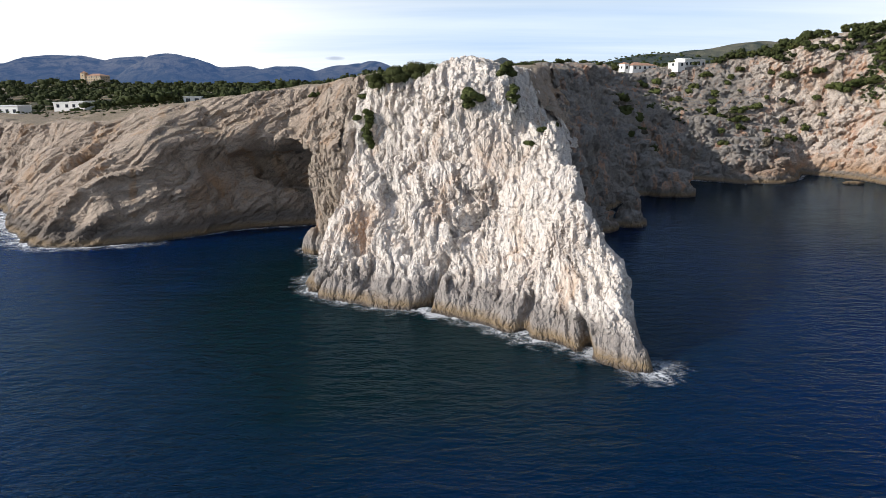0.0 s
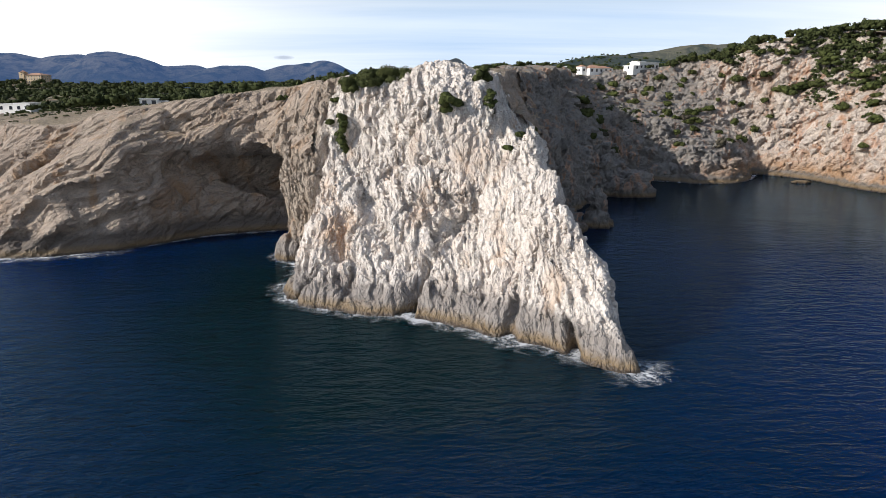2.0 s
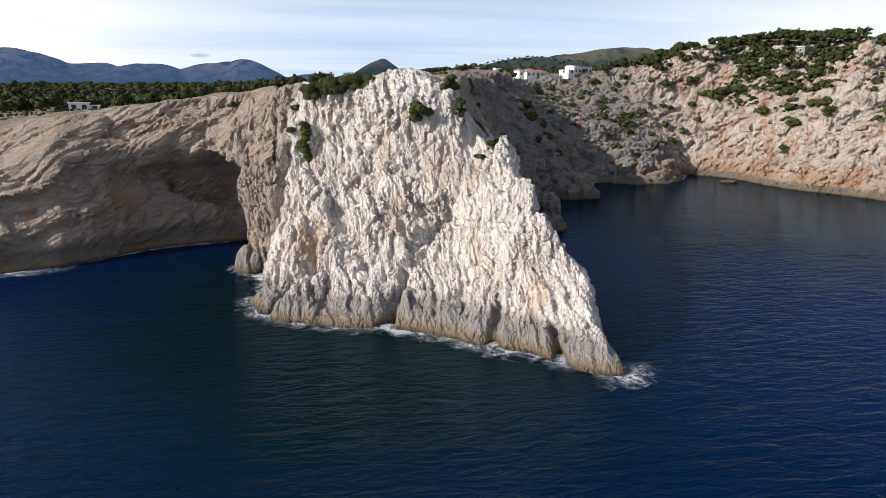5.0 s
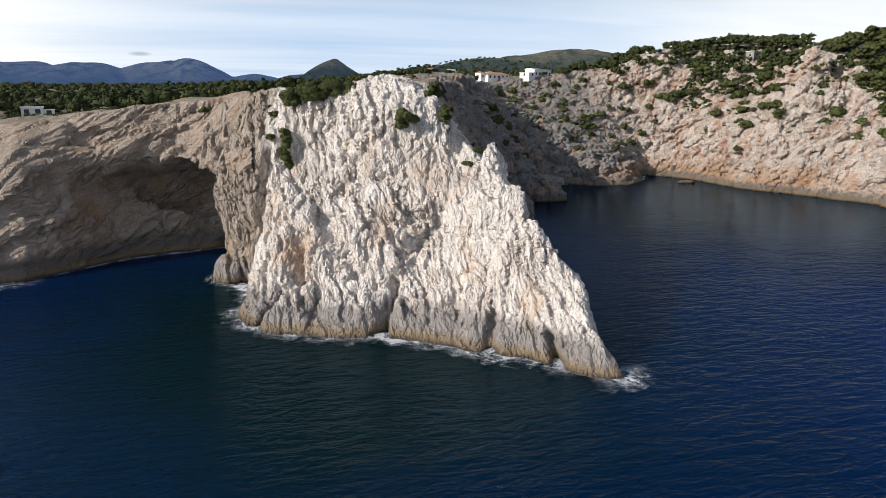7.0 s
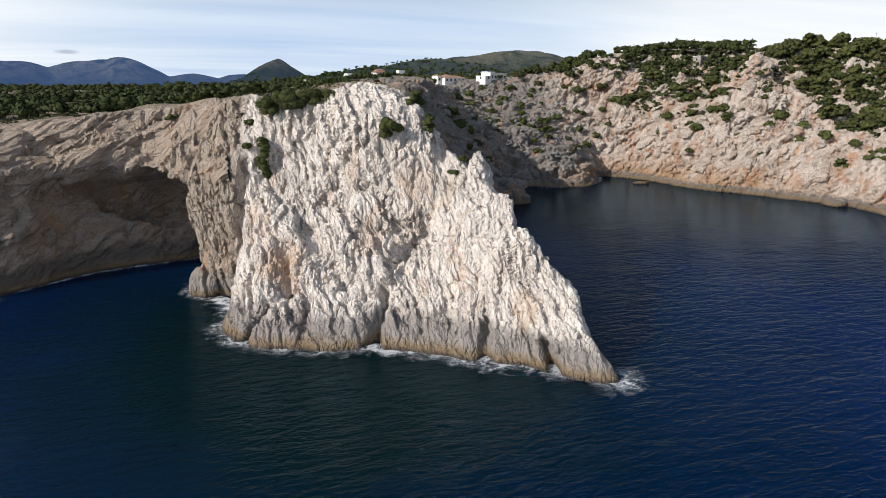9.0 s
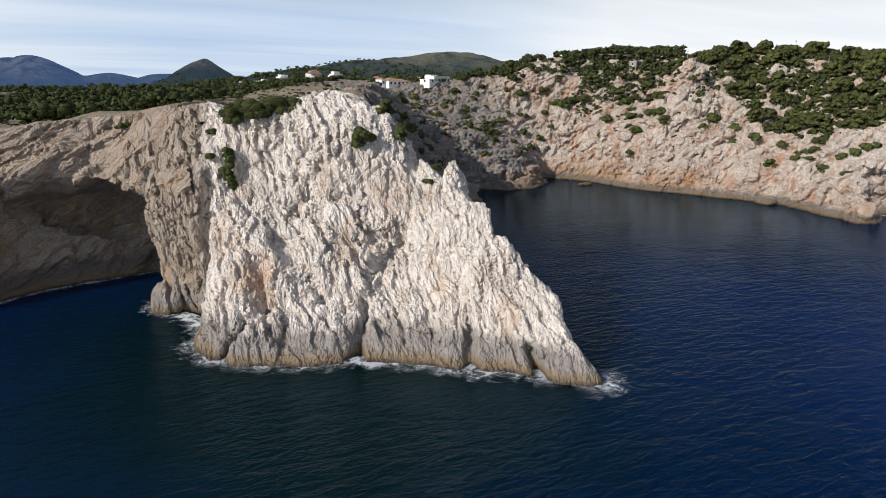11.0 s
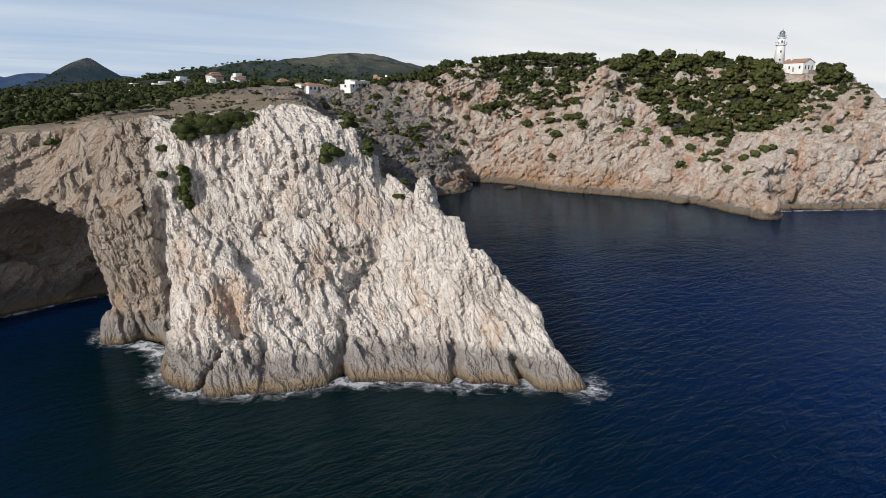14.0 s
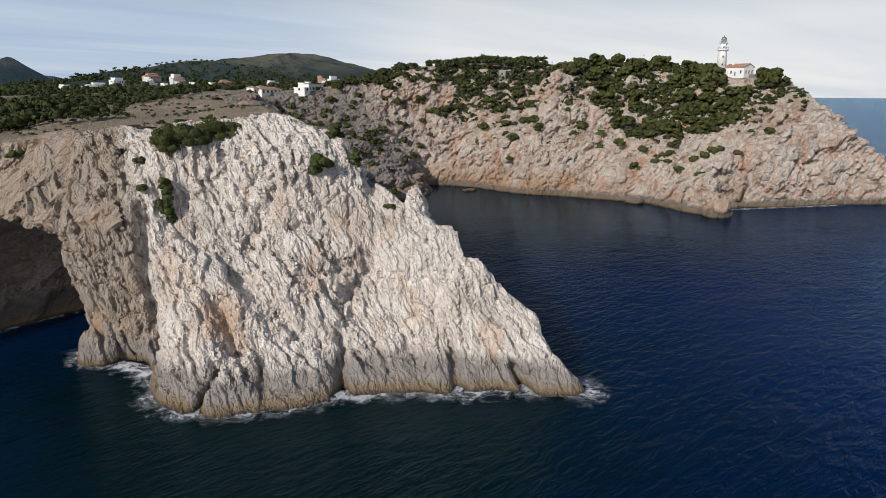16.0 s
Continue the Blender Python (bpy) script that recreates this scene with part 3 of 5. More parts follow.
def skin(axes, f):
    """The surface f = 0 as vertices and four-sided faces (naive surface nets)."""
    solid = f < 0
    total, count = np.zeros((*[s - 1 for s in f.shape], 3), np.float32), np.zeros([s - 1 for s in f.shape], np.float32)
    nx, ny, nz = f.shape
    for axis in range(3):
        others = [a for a in range(3) if a != axis]
        lo = [slice(None)] * 3
        hi = [slice(None)] * 3
        lo[axis], hi[axis] = slice(0, -1), slice(1, None)
        a, b = f[tuple(lo)], f[tuple(hi)]
        cut = np.nonzero((a < 0) != (b < 0))
        t = a[cut] / (a[cut] - b[cut])
        for da in (0, 1):
            for db in (0, 1):
                cell = [c.copy() for c in cut]
                cell[others[0]] -= da
                cell[others[1]] -= db
                ok = np.ones(len(t), bool)
                for m, size in zip(range(3), (nx, ny, nz)):
                    ok &= (cell[m] >= 0) & (cell[m] < size - 1)
                cell = tuple(c[ok] for c in cell)
                off = np.zeros((ok.sum(), 3), np.float32)
                off[:, axis], off[:, others[0]], off[:, others[1]] = t[ok], da, db
                total[cell] += off
                count[cell] += 1
    used = count > 0
    number = np.full(used.shape, -1, np.int64)
    number[used] = np.arange(used.sum())
    where = np.stack(np.nonzero(used), 1)
    step = axes[0][1] - axes[0][0]
    verts = (where + total[used] / count[used][:, None]) * step + [a[0] for a in axes]
    faces = []
    for axis in range(3):
        u, v = (axis + 1) % 3, (axis + 2) % 3
        lo = [slice(None)] * 3
        hi = [slice(None)] * 3
        lo[axis], hi[axis] = slice(0, -1), slice(1, None)
        a, b = solid[tuple(lo)], solid[tuple(hi)]
        for flip, cut in ((False, np.nonzero(a & ~b)), (True, np.nonzero(~a & b))):
            quad, ok = [], np.ones(len(cut[0]), bool)
            for du, dv in ((1, 1), (0, 1), (0, 0), (1, 0)):
                cell = [c.copy() for c in cut]
                cell[u] -= du
                cell[v] -= dv
                for m in range(3):
                    ok &= (cell[m] >= 0) & (cell[m] < used.shape[m])
                quad.append([np.clip(c, 0, s - 1) for c, s in zip(cell, used.shape)])
            ids = np.stack([number[tuple(q)] for q in quad], 1)[ok]
            faces.append(ids[:, ::-1] if flip else ids)
    return verts, np.concatenate(faces)


def vertex_normals(verts, faces):
    a = np.cross(verts[faces[:, 2]] - verts[faces[:, 0]], verts[faces[:, 3]] - verts[faces[:, 1]])
    out = np.zeros_like(verts)
    for k in range(4):
        np.add.at(out, faces[:, k], a)
    return out / (np.linalg.norm(out, axis=1, keepdims=True) + 1e-9)


def mesh_of(name, verts, faces, mat, smooth=True):
    me = bpy.data.meshes.new(name)
    faces = np.asarray(faces)
    me.vertices.add(len(verts))
    me.vertices.foreach_set("co", np.asarray(verts, np.float32).ravel())
    me.loops.add(faces.size)
    me.loops.foreach_set("vertex_index", faces.ravel().astype(np.int32))
    me.polygons.add(len(faces))
    me.polygons.foreach_set("loop_start", np.arange(0, faces.size, faces.shape[1], dtype=np.int32))
    me.update(calc_edges=True)
    me.validate()
    me.polygons.foreach_set("use_smooth", np.full(len(me.polygons), smooth))
    me.materials.append(mat)
    return me


def finer(verts, faces):
    """The same skin with each four-sided face split into four."""
    count = len(verts)
    ends = np.sort(np.stack([faces, np.roll(faces, -1, 1)], -1).reshape(-1, 2), 1)
    key, place = np.unique(ends[:, 0].astype(np.int64) * count + ends[:, 1], return_inverse=True)
    middle = 0.5 * (verts[key // count] + verts[key % count])
    side = place.reshape(-1, 4) + count
    centre = np.arange(len(faces)) + count + len(middle)
    split = np.stack([np.stack([faces[:, k], side[:, k], centre, side[:, k - 1]], 1) for k in range(4)], 1).reshape(-1, 4)
    return np.concatenate([verts, middle, verts[faces].mean(1)]), split


def worn(verts, faces, layers, axis, across, draw, seed, even):
    """Works layers of relief into a skin: blocks broken along joints, overlapping beds, or rounded ribs parted by sharp creases. layers: kind, size, depth."""
    for k, (kind, size, depth) in enumerate(layers):
        seed_k = seed + 7 * k
        nrm = vertex_normals(verts, faces)
        bent = verts + np.stack([fbm(verts + 31 * m, size * 2.2, 2, seed_k + 40 + m) for m in range(3)], 1) * size * 0.5
        bent = bent + np.stack([fbm(verts + 57 * m, 16.0, 2, seed + 50 + m) for m in range(3)], 1) * 3.5
        drawn = bent - draw * (bent @ axis)[:, None] * axis
        if kind == "block":
            block, one, joint = facets(drawn, size, seed_k)
            flute = 1 - 2 * np.abs(fbm(drawn + 5.1, size * 0.8, 2, seed_k + 60))
            rise = 0.65 * block + 0.32 * (0.6 - one**1.6) + 0.35 * (flute - 0.5) - 0.6 * np.clip(1 - joint / 0.14, 0, 1)
        elif kind == "bed":  # tilted beds that overlap like flakes, broken off on one side
            phase = (bent @ across) / size + 1.1 * fbm(drawn, size * 2.6, 3, seed_k + 30) + 0.5 * fbm(drawn, size * 0.9, 2, seed_k + 34)
            part_of = phase - np.floor(phase)
            rise = np.where(part_of < 0.84, part_of / 0.84, (1 - part_of) / 0.16) - 0.5
            rise = rise * np.clip(0.9 + 1.6 * fbm(drawn - 3.3, size * 2.0, 2, seed_k + 36), 0.1, 1.6)
        else:
            rib = np.abs(fbm(drawn + 5.1, size, 2, seed_k + 60, 0.4))
            cut = np.abs(fbm(drawn * 1.13 - 9.7, size * 1.6, 2, seed_k + 70, 0.4))
            rise = np.minimum(np.clip(rib * 5.0, 0, 1) ** 0.7 + 0.5 * rib, 0.3 + np.clip(cut * 7.0, 0, 1) ** 0.7) - 0.85
        level = np.clip(1.25 - np.clip(nrm[:, 2] - 0.6, 0, 1) * 2.6, 0.15, 1) if even else np.clip(1.3 - np.clip(nrm[:, 2] - 0.75, 0, 1) * 2.5, 0.5, 1)
        rough = 0.85 + 1.0 * fbm(verts, 6 + size * 3, 2, seed + 90 + k)
        level = level * np.clip((verts[:, 2] + 2.0) / 8.0, 0.3, 1)
        verts = verts + nrm * (depth * level * np.clip(rough, 0.2, 1.6) * rise)[:, None]
    return verts


def rocky(name, lo, hi, step, mat, lump, strength, forms, wear, lean, facing, seed, label, draw=0.66):
    """A piece of the rocky coast: forms on the coarse skin, wear on the finer one, drawn out along the direction lean."""
    verts, faces = skin(*land_grid(lo, hi, step, lump, strength, seed))
    axis = np.array(lean, float)
    axis /= np.linalg.norm(axis)
    across = np.cross(axis, np.array(facing) / np.linalg.norm(facing))
    verts = worn(verts, faces, forms, axis, across, draw, seed, name != "headland")
    verts, faces = finer(verts, faces)
    verts = worn(verts, faces, wear, axis, across, draw, seed + 200, name != "headland")
    ob = new(name, mesh_of(name, verts, faces, mat, False))
    return tagged(ob, label, "cliff", kind="structure")


headland = rocky("headland", (-38, 74, -2.4), (44, 178, 51), 0.52, ROCK_WHITE, 10.0, 1.4, [("block", 8.5, 1.3), ("bed", 6.0, 0.6)], [("bed", 2.6, 0.85), ("crease", 2.8, 0.7), ("block", 1.6, 0.36), ("bed", 1.0, 0.34)], (-0.06, 0.68, 0.80), (-0.47, -0.70, 0.54), 3, "bright white limestone headland rising steeply from the sea", 0.55)
west_cliff = rocky("west_cliff", (-230, 140, -2.4), (-24, 300, 48), 1.0, ROCK_GREY, 13.0, 2.4, [("block", 9.0, 1.5), ("bed", 9.0, 1.8)], [("bed", 4.0, 1.1), ("crease", 4.0, 0.5), ("bed", 1.5, 0.4)], (0.85, 0.2, 0.5), (-0.2, -0.95, 0.2), 5, "grey limestone cliff with a large sea cave")
bay_cliff = rocky("bay_cliff", (34, 90, -2.4), (352, 400, 80), 1.4, ROCK_PINK, 32.0, 5.0, [("block", 15.0, 3.8), ("bed", 9.0, 1.8)], [("crease", 6.5, 2.3), ("bed", 3.4, 1.2), ("block", 2.2, 0.7), ("crease", 2.2, 0.8)], (0.3, -0.5, 0.8), (-0.85, -0.4, 0.3), 8, "pinkish limestone cliffs round the bay and the cape", 0.45)
saddle = rocky("saddle", (-27, 172, 22), (38, 330, 56), 1.2, ROCK_GREY, 14.0, 1.8, [("block", 7.0, 1.6)], [("bed", 3.5, 0.8), ("crease", 2.0, 0.4)], (0.9, 0.2, 0.3), (0.2, -0.7, 0.7), 9, "bare grey limestone saddle behind the headland")

# open ground behind the cliffs
gstep = 6.0
gx, gy = np.meshgrid(np.arange(-900, 900, gstep), np.arange(150, 1700, gstep), indexing="ij")
gz = ground_height(gx, gy) - 0.8
gp = np.stack([gx.ravel(), gy.ravel(), 0 * gx.ravel()], 1)
gz = gz + 0.8 * fbm(gp, 30, 3, 77).reshape(gx.shape)
inside = np.full(gx.shape, 9.0)
rings = [(h, inside_distance(line, gx, gy)) for h, line in LEVELS]
for (h0, d0), (h1, d1) in zip(rings, rings[1:]):
    t = np.clip((gz - h0) / (h1 - h0), 0, 1)
    within = (gz >= h0) & ((gz < h1) | (h1 == rings[-1][0]))
    inside = np.where(within, d0 * (1 - t) + d1 * t, inside)
index = np.arange(gx.size).reshape(gx.shape)
keep = (inside < -6)[:-1, :-1] & (inside < -6)[1:, :-1] & (inside < -6)[1:, 1:] & (inside < -6)[:-1, 1:]
quads = np.stack([index[:-1, :-1], index[1:, :-1], index[1:, 1:], index[:-1, 1:]], -1)[keep]
used, quads = np.unique(quads, return_inverse=True)
gverts = np.stack([gx.ravel(), gy.ravel(), gz.ravel()], 1)[used]
ground = tagged(new("ground", mesh_of("ground", gverts, quads.reshape(-1, 4), SOIL)), "dry stony ground with low scrub behind the cliffs", "ground", kind="structure")

# the sea reaches the horizon
rings = [0, 40, 80, 130, 200, 300, 450, 700, 1100, 1800, 2800, 3800, 4850]
spokes = 96
sv, sf = [(0.0, 100.0, 0.0)], []
for r in rings[1:]:
    lift = 25.0 * max(0.0, (r - 1500) / 3350) ** 2
    for k in range(spokes):
        a = 2 * math.pi * k / spokes
        sv.append((r * math.cos(a), 100 + r * math.sin(a), lift))
for i in range(len(rings) - 2):
    for k in range(spokes):
        a, b = 1 + i * spokes + k, 1 + i * spokes + (k + 1) % spokes
        sf.append((a, a + spokes, b + spokes, b))
for k in range(spokes):
    sf.append((0, 1 + k, 1 + (k + 1) % spokes))
sea_me = bpy.data.meshes.new("sea")
sea_me.from_pydata(sv, [], sf)
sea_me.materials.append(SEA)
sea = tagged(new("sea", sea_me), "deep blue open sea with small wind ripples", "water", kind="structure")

# ---- hills in the distance ----


def ridge(name, peaks, x0, x1, y0, y1, step, mat, label, rough, seed, base=20.0):
    """A range of hills. peaks: x, y, height, half width, and how sharp the summit is."""
    hx, hy = np.meshgrid(np.arange(x0, x1 + step, step), np.arange(y0, y1 + step, step), indexing="ij")
    hz = np.full(hx.shape, base)
    for px, py, high, wide, sharp in peaks:
        r = np.sqrt((hx - px) ** 2 + (hy - py) ** 2) / wide
        hz = np.maximum(hz, base + (high - base) * np.exp(-(r**sharp)))
    p = np.stack([hx.ravel(), hy.ravel(), 0 * hx.ravel()], 1)
    gully = np.abs(fbm(p, rough * 9, 5, seed)).reshape(hx.shape)
    hz = hz - gully * rough * np.clip((hz - base) / 40.0, 0, 1) + 0.15 * rough * fbm(p, rough * 2, 3, seed + 9).reshape(hx.shape) * np.clip((hz - base) / 20.0, 0, 1)
    index = np.arange(hx.size).reshape(hx.shape)
    quads = np.stack([index[:-1, :-1], index[1:, :-1], index[1:, 1:], index[:-1, 1:]], -1).reshape(-1, 4)
    verts = np.stack([hx.ravel(), hy.ravel(), hz.ravel()], 1)
    return tagged(new(name, mesh_of(name, verts, quads, mat)), label, "hill", kind="structure")


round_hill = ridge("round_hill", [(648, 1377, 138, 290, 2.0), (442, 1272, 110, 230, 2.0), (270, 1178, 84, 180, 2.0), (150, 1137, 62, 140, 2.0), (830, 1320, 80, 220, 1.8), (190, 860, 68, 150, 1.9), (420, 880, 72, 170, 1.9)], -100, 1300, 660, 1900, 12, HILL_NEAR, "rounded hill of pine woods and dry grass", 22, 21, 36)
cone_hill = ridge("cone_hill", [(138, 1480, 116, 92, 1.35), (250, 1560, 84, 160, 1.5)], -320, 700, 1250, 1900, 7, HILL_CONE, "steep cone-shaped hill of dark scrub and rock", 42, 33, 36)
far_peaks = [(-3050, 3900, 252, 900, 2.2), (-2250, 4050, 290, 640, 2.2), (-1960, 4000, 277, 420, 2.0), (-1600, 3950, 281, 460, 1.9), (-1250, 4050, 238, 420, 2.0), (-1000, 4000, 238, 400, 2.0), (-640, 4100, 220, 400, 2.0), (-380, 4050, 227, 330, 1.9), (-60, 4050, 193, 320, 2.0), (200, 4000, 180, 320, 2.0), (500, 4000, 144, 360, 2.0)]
mountains = ridge("mountain_range", far_peaks, -4200, 1100, 3300, 4600, 22, HILL_FAR, "long range of haze-blue mountains beyond the plain", 120, 45, 20)

# ---- where things stand ----
from mathutils.bvhtree import BVHTree


def tree_of(*obs):
    verts, polys, start = [], [], 0
    for ob in obs:
        co = np.empty(len(ob.data.vertices) * 3, np.float32)
        ob.data.vertices.foreach_get("co", co)
        ids = np.empty(len(ob.data.loops), np.int32)
        ob.data.loops.foreach_get("vertex_index", ids)
        verts.append(co.reshape(-1, 3))
        polys.append(ids.reshape(-1, 4) + start)
        start += len(ob.data.vertices)
    return BVHTree.FromPolygons(np.concatenate(verts).tolist(), np.concatenate(polys).tolist())


LAND = tree_of(headland, west_cliff, bay_cliff, saddle, ground)
HILLS = tree_of(round_hill, cone_hill, ground)


def drop(x, y, tree=None):
    """The ground straight below: its height and normal, or None."""
    place, normal, _, _ = (tree or LAND).ray_cast(Vector((x, y, 400)), Vector((0, 0, -1)))
    return (place.z, normal) if place else (None, None)


def part(name, me, parent, label="", at=(0, 0, 0)):
    ob = new(name, me)
    ob.parent = parent
    ob.location = at
    return tagged(ob, label)


class Shape:
    """Collects corners and faces for one mesh."""

    def __init__(self):
        self.v, self.f = [], []

    def add(self, verts, faces):
        k = len(self.v)
        self.v += [tuple(p) for p in verts]
        self.f += [tuple(i + k for i in f) for f in faces]
        return self

    def box(self, x0, y0, z0, x1, y1, z1):
        v = [(x, y, z) for z in (z0, z1) for x, y in ((x0, y0), (x1, y0), (x1, y1), (x0, y1))]
        return self.add(v, [(3, 2, 1, 0), (4, 5, 6, 7), (0, 1, 5, 4), (1, 2, 6, 5), (2, 3, 7, 6), (3, 0, 4, 7)])

    def lathe(self, profile, sides=20, x=0.0, y=0.0):
        v = [(x + r * math.cos(2 * math.pi * k / sides), y + r * math.sin(2 * math.pi * k / sides), z) for r, z in profile for k in range(sides)]
        f = [(i * sides + k, i * sides + (k + 1) % sides, (i + 1) * sides + (k + 1) % sides, (i + 1) * sides + k) for i in range(len(profile) - 1) for k in range(sides)]
        f += [tuple(range(sides))[::-1], tuple(range((len(profile) - 1) * sides, len(profile) * sides))]
        return self.add(v, f)

    def tube(self, a, b, ra, rb, sides=6):
        a, b = Vector(a), Vector(b)
        q = (b - a).to_track_quat("Z", "Y")
        v = [p + q @ Vector((r * math.cos(2 * math.pi * k / sides), r * math.sin(2 * math.pi * k / sides), 0)) for p, r in ((a, ra), (b, rb)) for k in range(sides)]
        f = [(k, (k + 1) % sides, sides + (k + 1) % sides, sides + k) for k in range(sides)] + [tuple(range(sides, 2 * sides))]
        return self.add(v, f)

    def gable(self, x0, y0, x1, y1, z, rise, over=0.3, thick=0.2):
        """A roof with its ridge along y."""
        x0, x1, y0, y1, m = x0 - over, x1 + over, y0 - over, y1 + over, (x0 + x1) / 2
        v = [(x, y, h + d) for y in (y0, y1) for d in (0, thick) for x, h in ((x0, z), (m, z + rise), (x1, z))]
        f = [(3, 4, 10, 9), (4, 5, 11, 10), (1, 0, 6, 7), (2, 1, 7, 8), (0, 1, 4, 3), (1, 2, 5, 4), (7, 6, 9, 10), (8, 7, 10, 11), (0, 3, 9, 6), (5, 2, 8, 11)]
        return self.add(v, f)

    def hip(self, x0, y0, x1, y1, z, rise, over=0.4):
        x0, x1, y0, y1 = x0 - over, x1 + over, y0 - over, y1 + over
        m, s = (y0 + y1) / 2, min((x1 - x0), (y1 - y0)) / 2
        v = [(x0, y0, z), (x1, y0, z), (x1, y1, z), (x0, y1, z), (x0 + s, m, z + rise), (x1 - s, m, z + rise)]
        return self.add(v, [(0, 1, 5, 4), (2, 3, 4, 5), (1, 2, 5), (3, 0, 4), (3, 2, 1, 0)])

    def mesh(self, name, mat, smooth=False):
        me = bpy.data.meshes.new(name)
        me.from_pydata(self.v, [], self.f)
        me.materials.append(mat)
        if smooth:
            me.polygons.foreach_set("use_smooth", np.full(len(me.polygons), True))
        return me


# ---- plants ----


def leaves(points, normals, size, rng):
    """A small four-sided leaf tuft at each point, facing roughly outwards."""
    k = len(points)
    n = normals + rng.normal(0, 0.45, (k, 3))
    n /= np.linalg.norm(n, axis=1, keepdims=True) + 1e-9
    a = np.cross(n, rng.normal(0, 1, (k, 3)))
    a /= np.linalg.norm(a, axis=1, keepdims=True) + 1e-9
    b = np.cross(n, a)
    s = size * rng.uniform(0.6, 1.35, (k, 1))
    long = s * rng.uniform(1.0, 1.5, (k, 1))
    quads = np.stack([points - a * s - b * long * 0.3, points + a * s * 0.4 - b * long, points + a * s + b * long * 0.4, points - a * s * 0.5 + b * long], 1).reshape(-1, 3)
    return quads, np.repeat(normals, 4, axis=0)


def crown_points(lumps, count, rng, flat=0.75):
    """Points and outward normals over a crown made of lumps (centre, radius); the underside stays open."""
    area = np.array([r * r for _, r in lumps])
    pick = rng.choice(len(lumps), count, p=area / area.sum())
    d = rng.normal(0, 1, (count, 3))
    d /= np.linalg.norm(d, axis=1, keepdims=True)
    d[:, 2] = np.where(d[:, 2] < -0.35, -d[:, 2] * 0.6, d[:, 2])
    c = np.array([c for c, _ in lumps])[pick]
    r = np.array([r for _, r in lumps])[pick][:, None]
    return c + d * r * rng.uniform(0.72, 1.05, (count, 1)) * (1, 1, flat), d


CELLS = []
for axis in range(3):  # a ball of 24 four-sided faces
    for side in (-1, 1):
        for a in (-1, 0):
            for b in (-1, 0):
                face = [(a, b), (a + 1, b), (a + 1, b + 1), (a, b + 1)]
                CELLS += [np.roll((side, *uv), axis) for uv in (face if side > 0 else face[::-1])]
CELLS = np.array(CELLS, float)
CELLS /= np.linalg.norm(CELLS, axis=1, keepdims=True)
ROUGH = []
for axis in range(3):  # the same of 6 faces, for what is small or far
    for side in (-1, 1):
        face = [(-1, -1), (1, -1), (1, 1), (-1, 1)]
        ROUGH += [np.roll((side, *uv), axis) for uv in (face if side > 0 else face[::-1])]
ROUGH = np.array(ROUGH, float) / math.sqrt(3)


def clump_hearts(lumps, rng, flat, cells):
    """The close inner foliage of each lump, which the outer tufts cover."""
    c = np.array([c for c, _ in lumps])[:, None, :]
    r = np.array([r for _, r in lumps])[:, None, None]
    bumpy = (0.66 if len(cells) > 24 else 0.84) + 0.12 * np.sin(cells @ rng.normal(0, 4, (3, len(lumps)))).T[:, :, None]
    return (c + cells * r * bumpy * (1, 1, flat)).reshape(-1, 3), np.tile(cells, (len(lumps), 1))


def crown(lumps, count, size, rng, flat, cells=CELLS):
    pts, nrm = crown_points(lumps, count, rng, flat)
    quads, bulge = leaves(pts, nrm, size, rng)
    heart, round_ = clump_hearts(lumps, rng, flat, cells)
    return np.concatenate([quads, heart]), np.concatenate([bulge, round_])


def leaf_mesh(name, tufts, mat):
    verts, bulge = tufts
    me = mesh_of(name, verts, np.arange(len(verts)).reshape(-1, 4), mat, False)
    me.attributes.new("bulge", "FLOAT_VECTOR", "POINT").data.foreach_set("vector", np.asarray(bulge, np.float32).ravel())
    return me


def pine_meshes(high, wide, seed):
    """The trunk and the crown of a wind-shaped coastal pine."""
    rng = np.random.default_rng(seed)
    lumps = []
    for k in range(17):
        a, r = rng.uniform(0, 6.283), wide * math.sqrt(rng.uniform(0, 1)) * 0.72
        z = high * (0.30 + 0.58 * rng.uniform(0, 1) * (1 - 0.6 * (r / wide)))
        lumps.append(((r * math.cos(a), r * math.sin(a), z), wide * rng.uniform(0.26, 0.42)))
    trunk = Shape().tube((0, 0, -0.8), (0.15, 0.1, high * 0.3), 0.2, 0.16).tube((0.15, 0.1, high * 0.3), (0, 0.2, high * 0.7), 0.16, 0.08)
    for c, r in lumps[:6]:
        trunk.tube((0.12, 0.12, high * rng.uniform(0.25, 0.5)), c, 0.09, 0.03, 5)
    return trunk.mesh("trunk", BARK), leaf_mesh("crown", crown(lumps, 520, 0.40, rng, 0.72), PINE)


def shrub_mesh(radii, count, size, seed, mat):
    """A low rounded shrub with an uneven outline."""
    rng = np.random.default_rng(seed)
    rx, ry, rz = radii
    lumps = []
    tall = rz > 1.6 * rx
    for k in range(26 if tall else 12):
        a, r, h = rng.uniform(0, 6.283), math.sqrt(rng.uniform(0, 1)) * 0.75, rng.uniform(-0.1, 0.75) if not tall else -0.9 + 1.75 * k / 25
        wide = math.sqrt(max(0.15, 1 - h * h))
        lumps.append(((rx * r * wide * math.cos(a), ry * r * wide * math.sin(a), rz * h), min(rx, ry, rz * 1.4) * rng.uniform(0.38, 0.62)))
    return leaf_mesh("foliage", crown(lumps, count, size, rng, 0.85), mat)


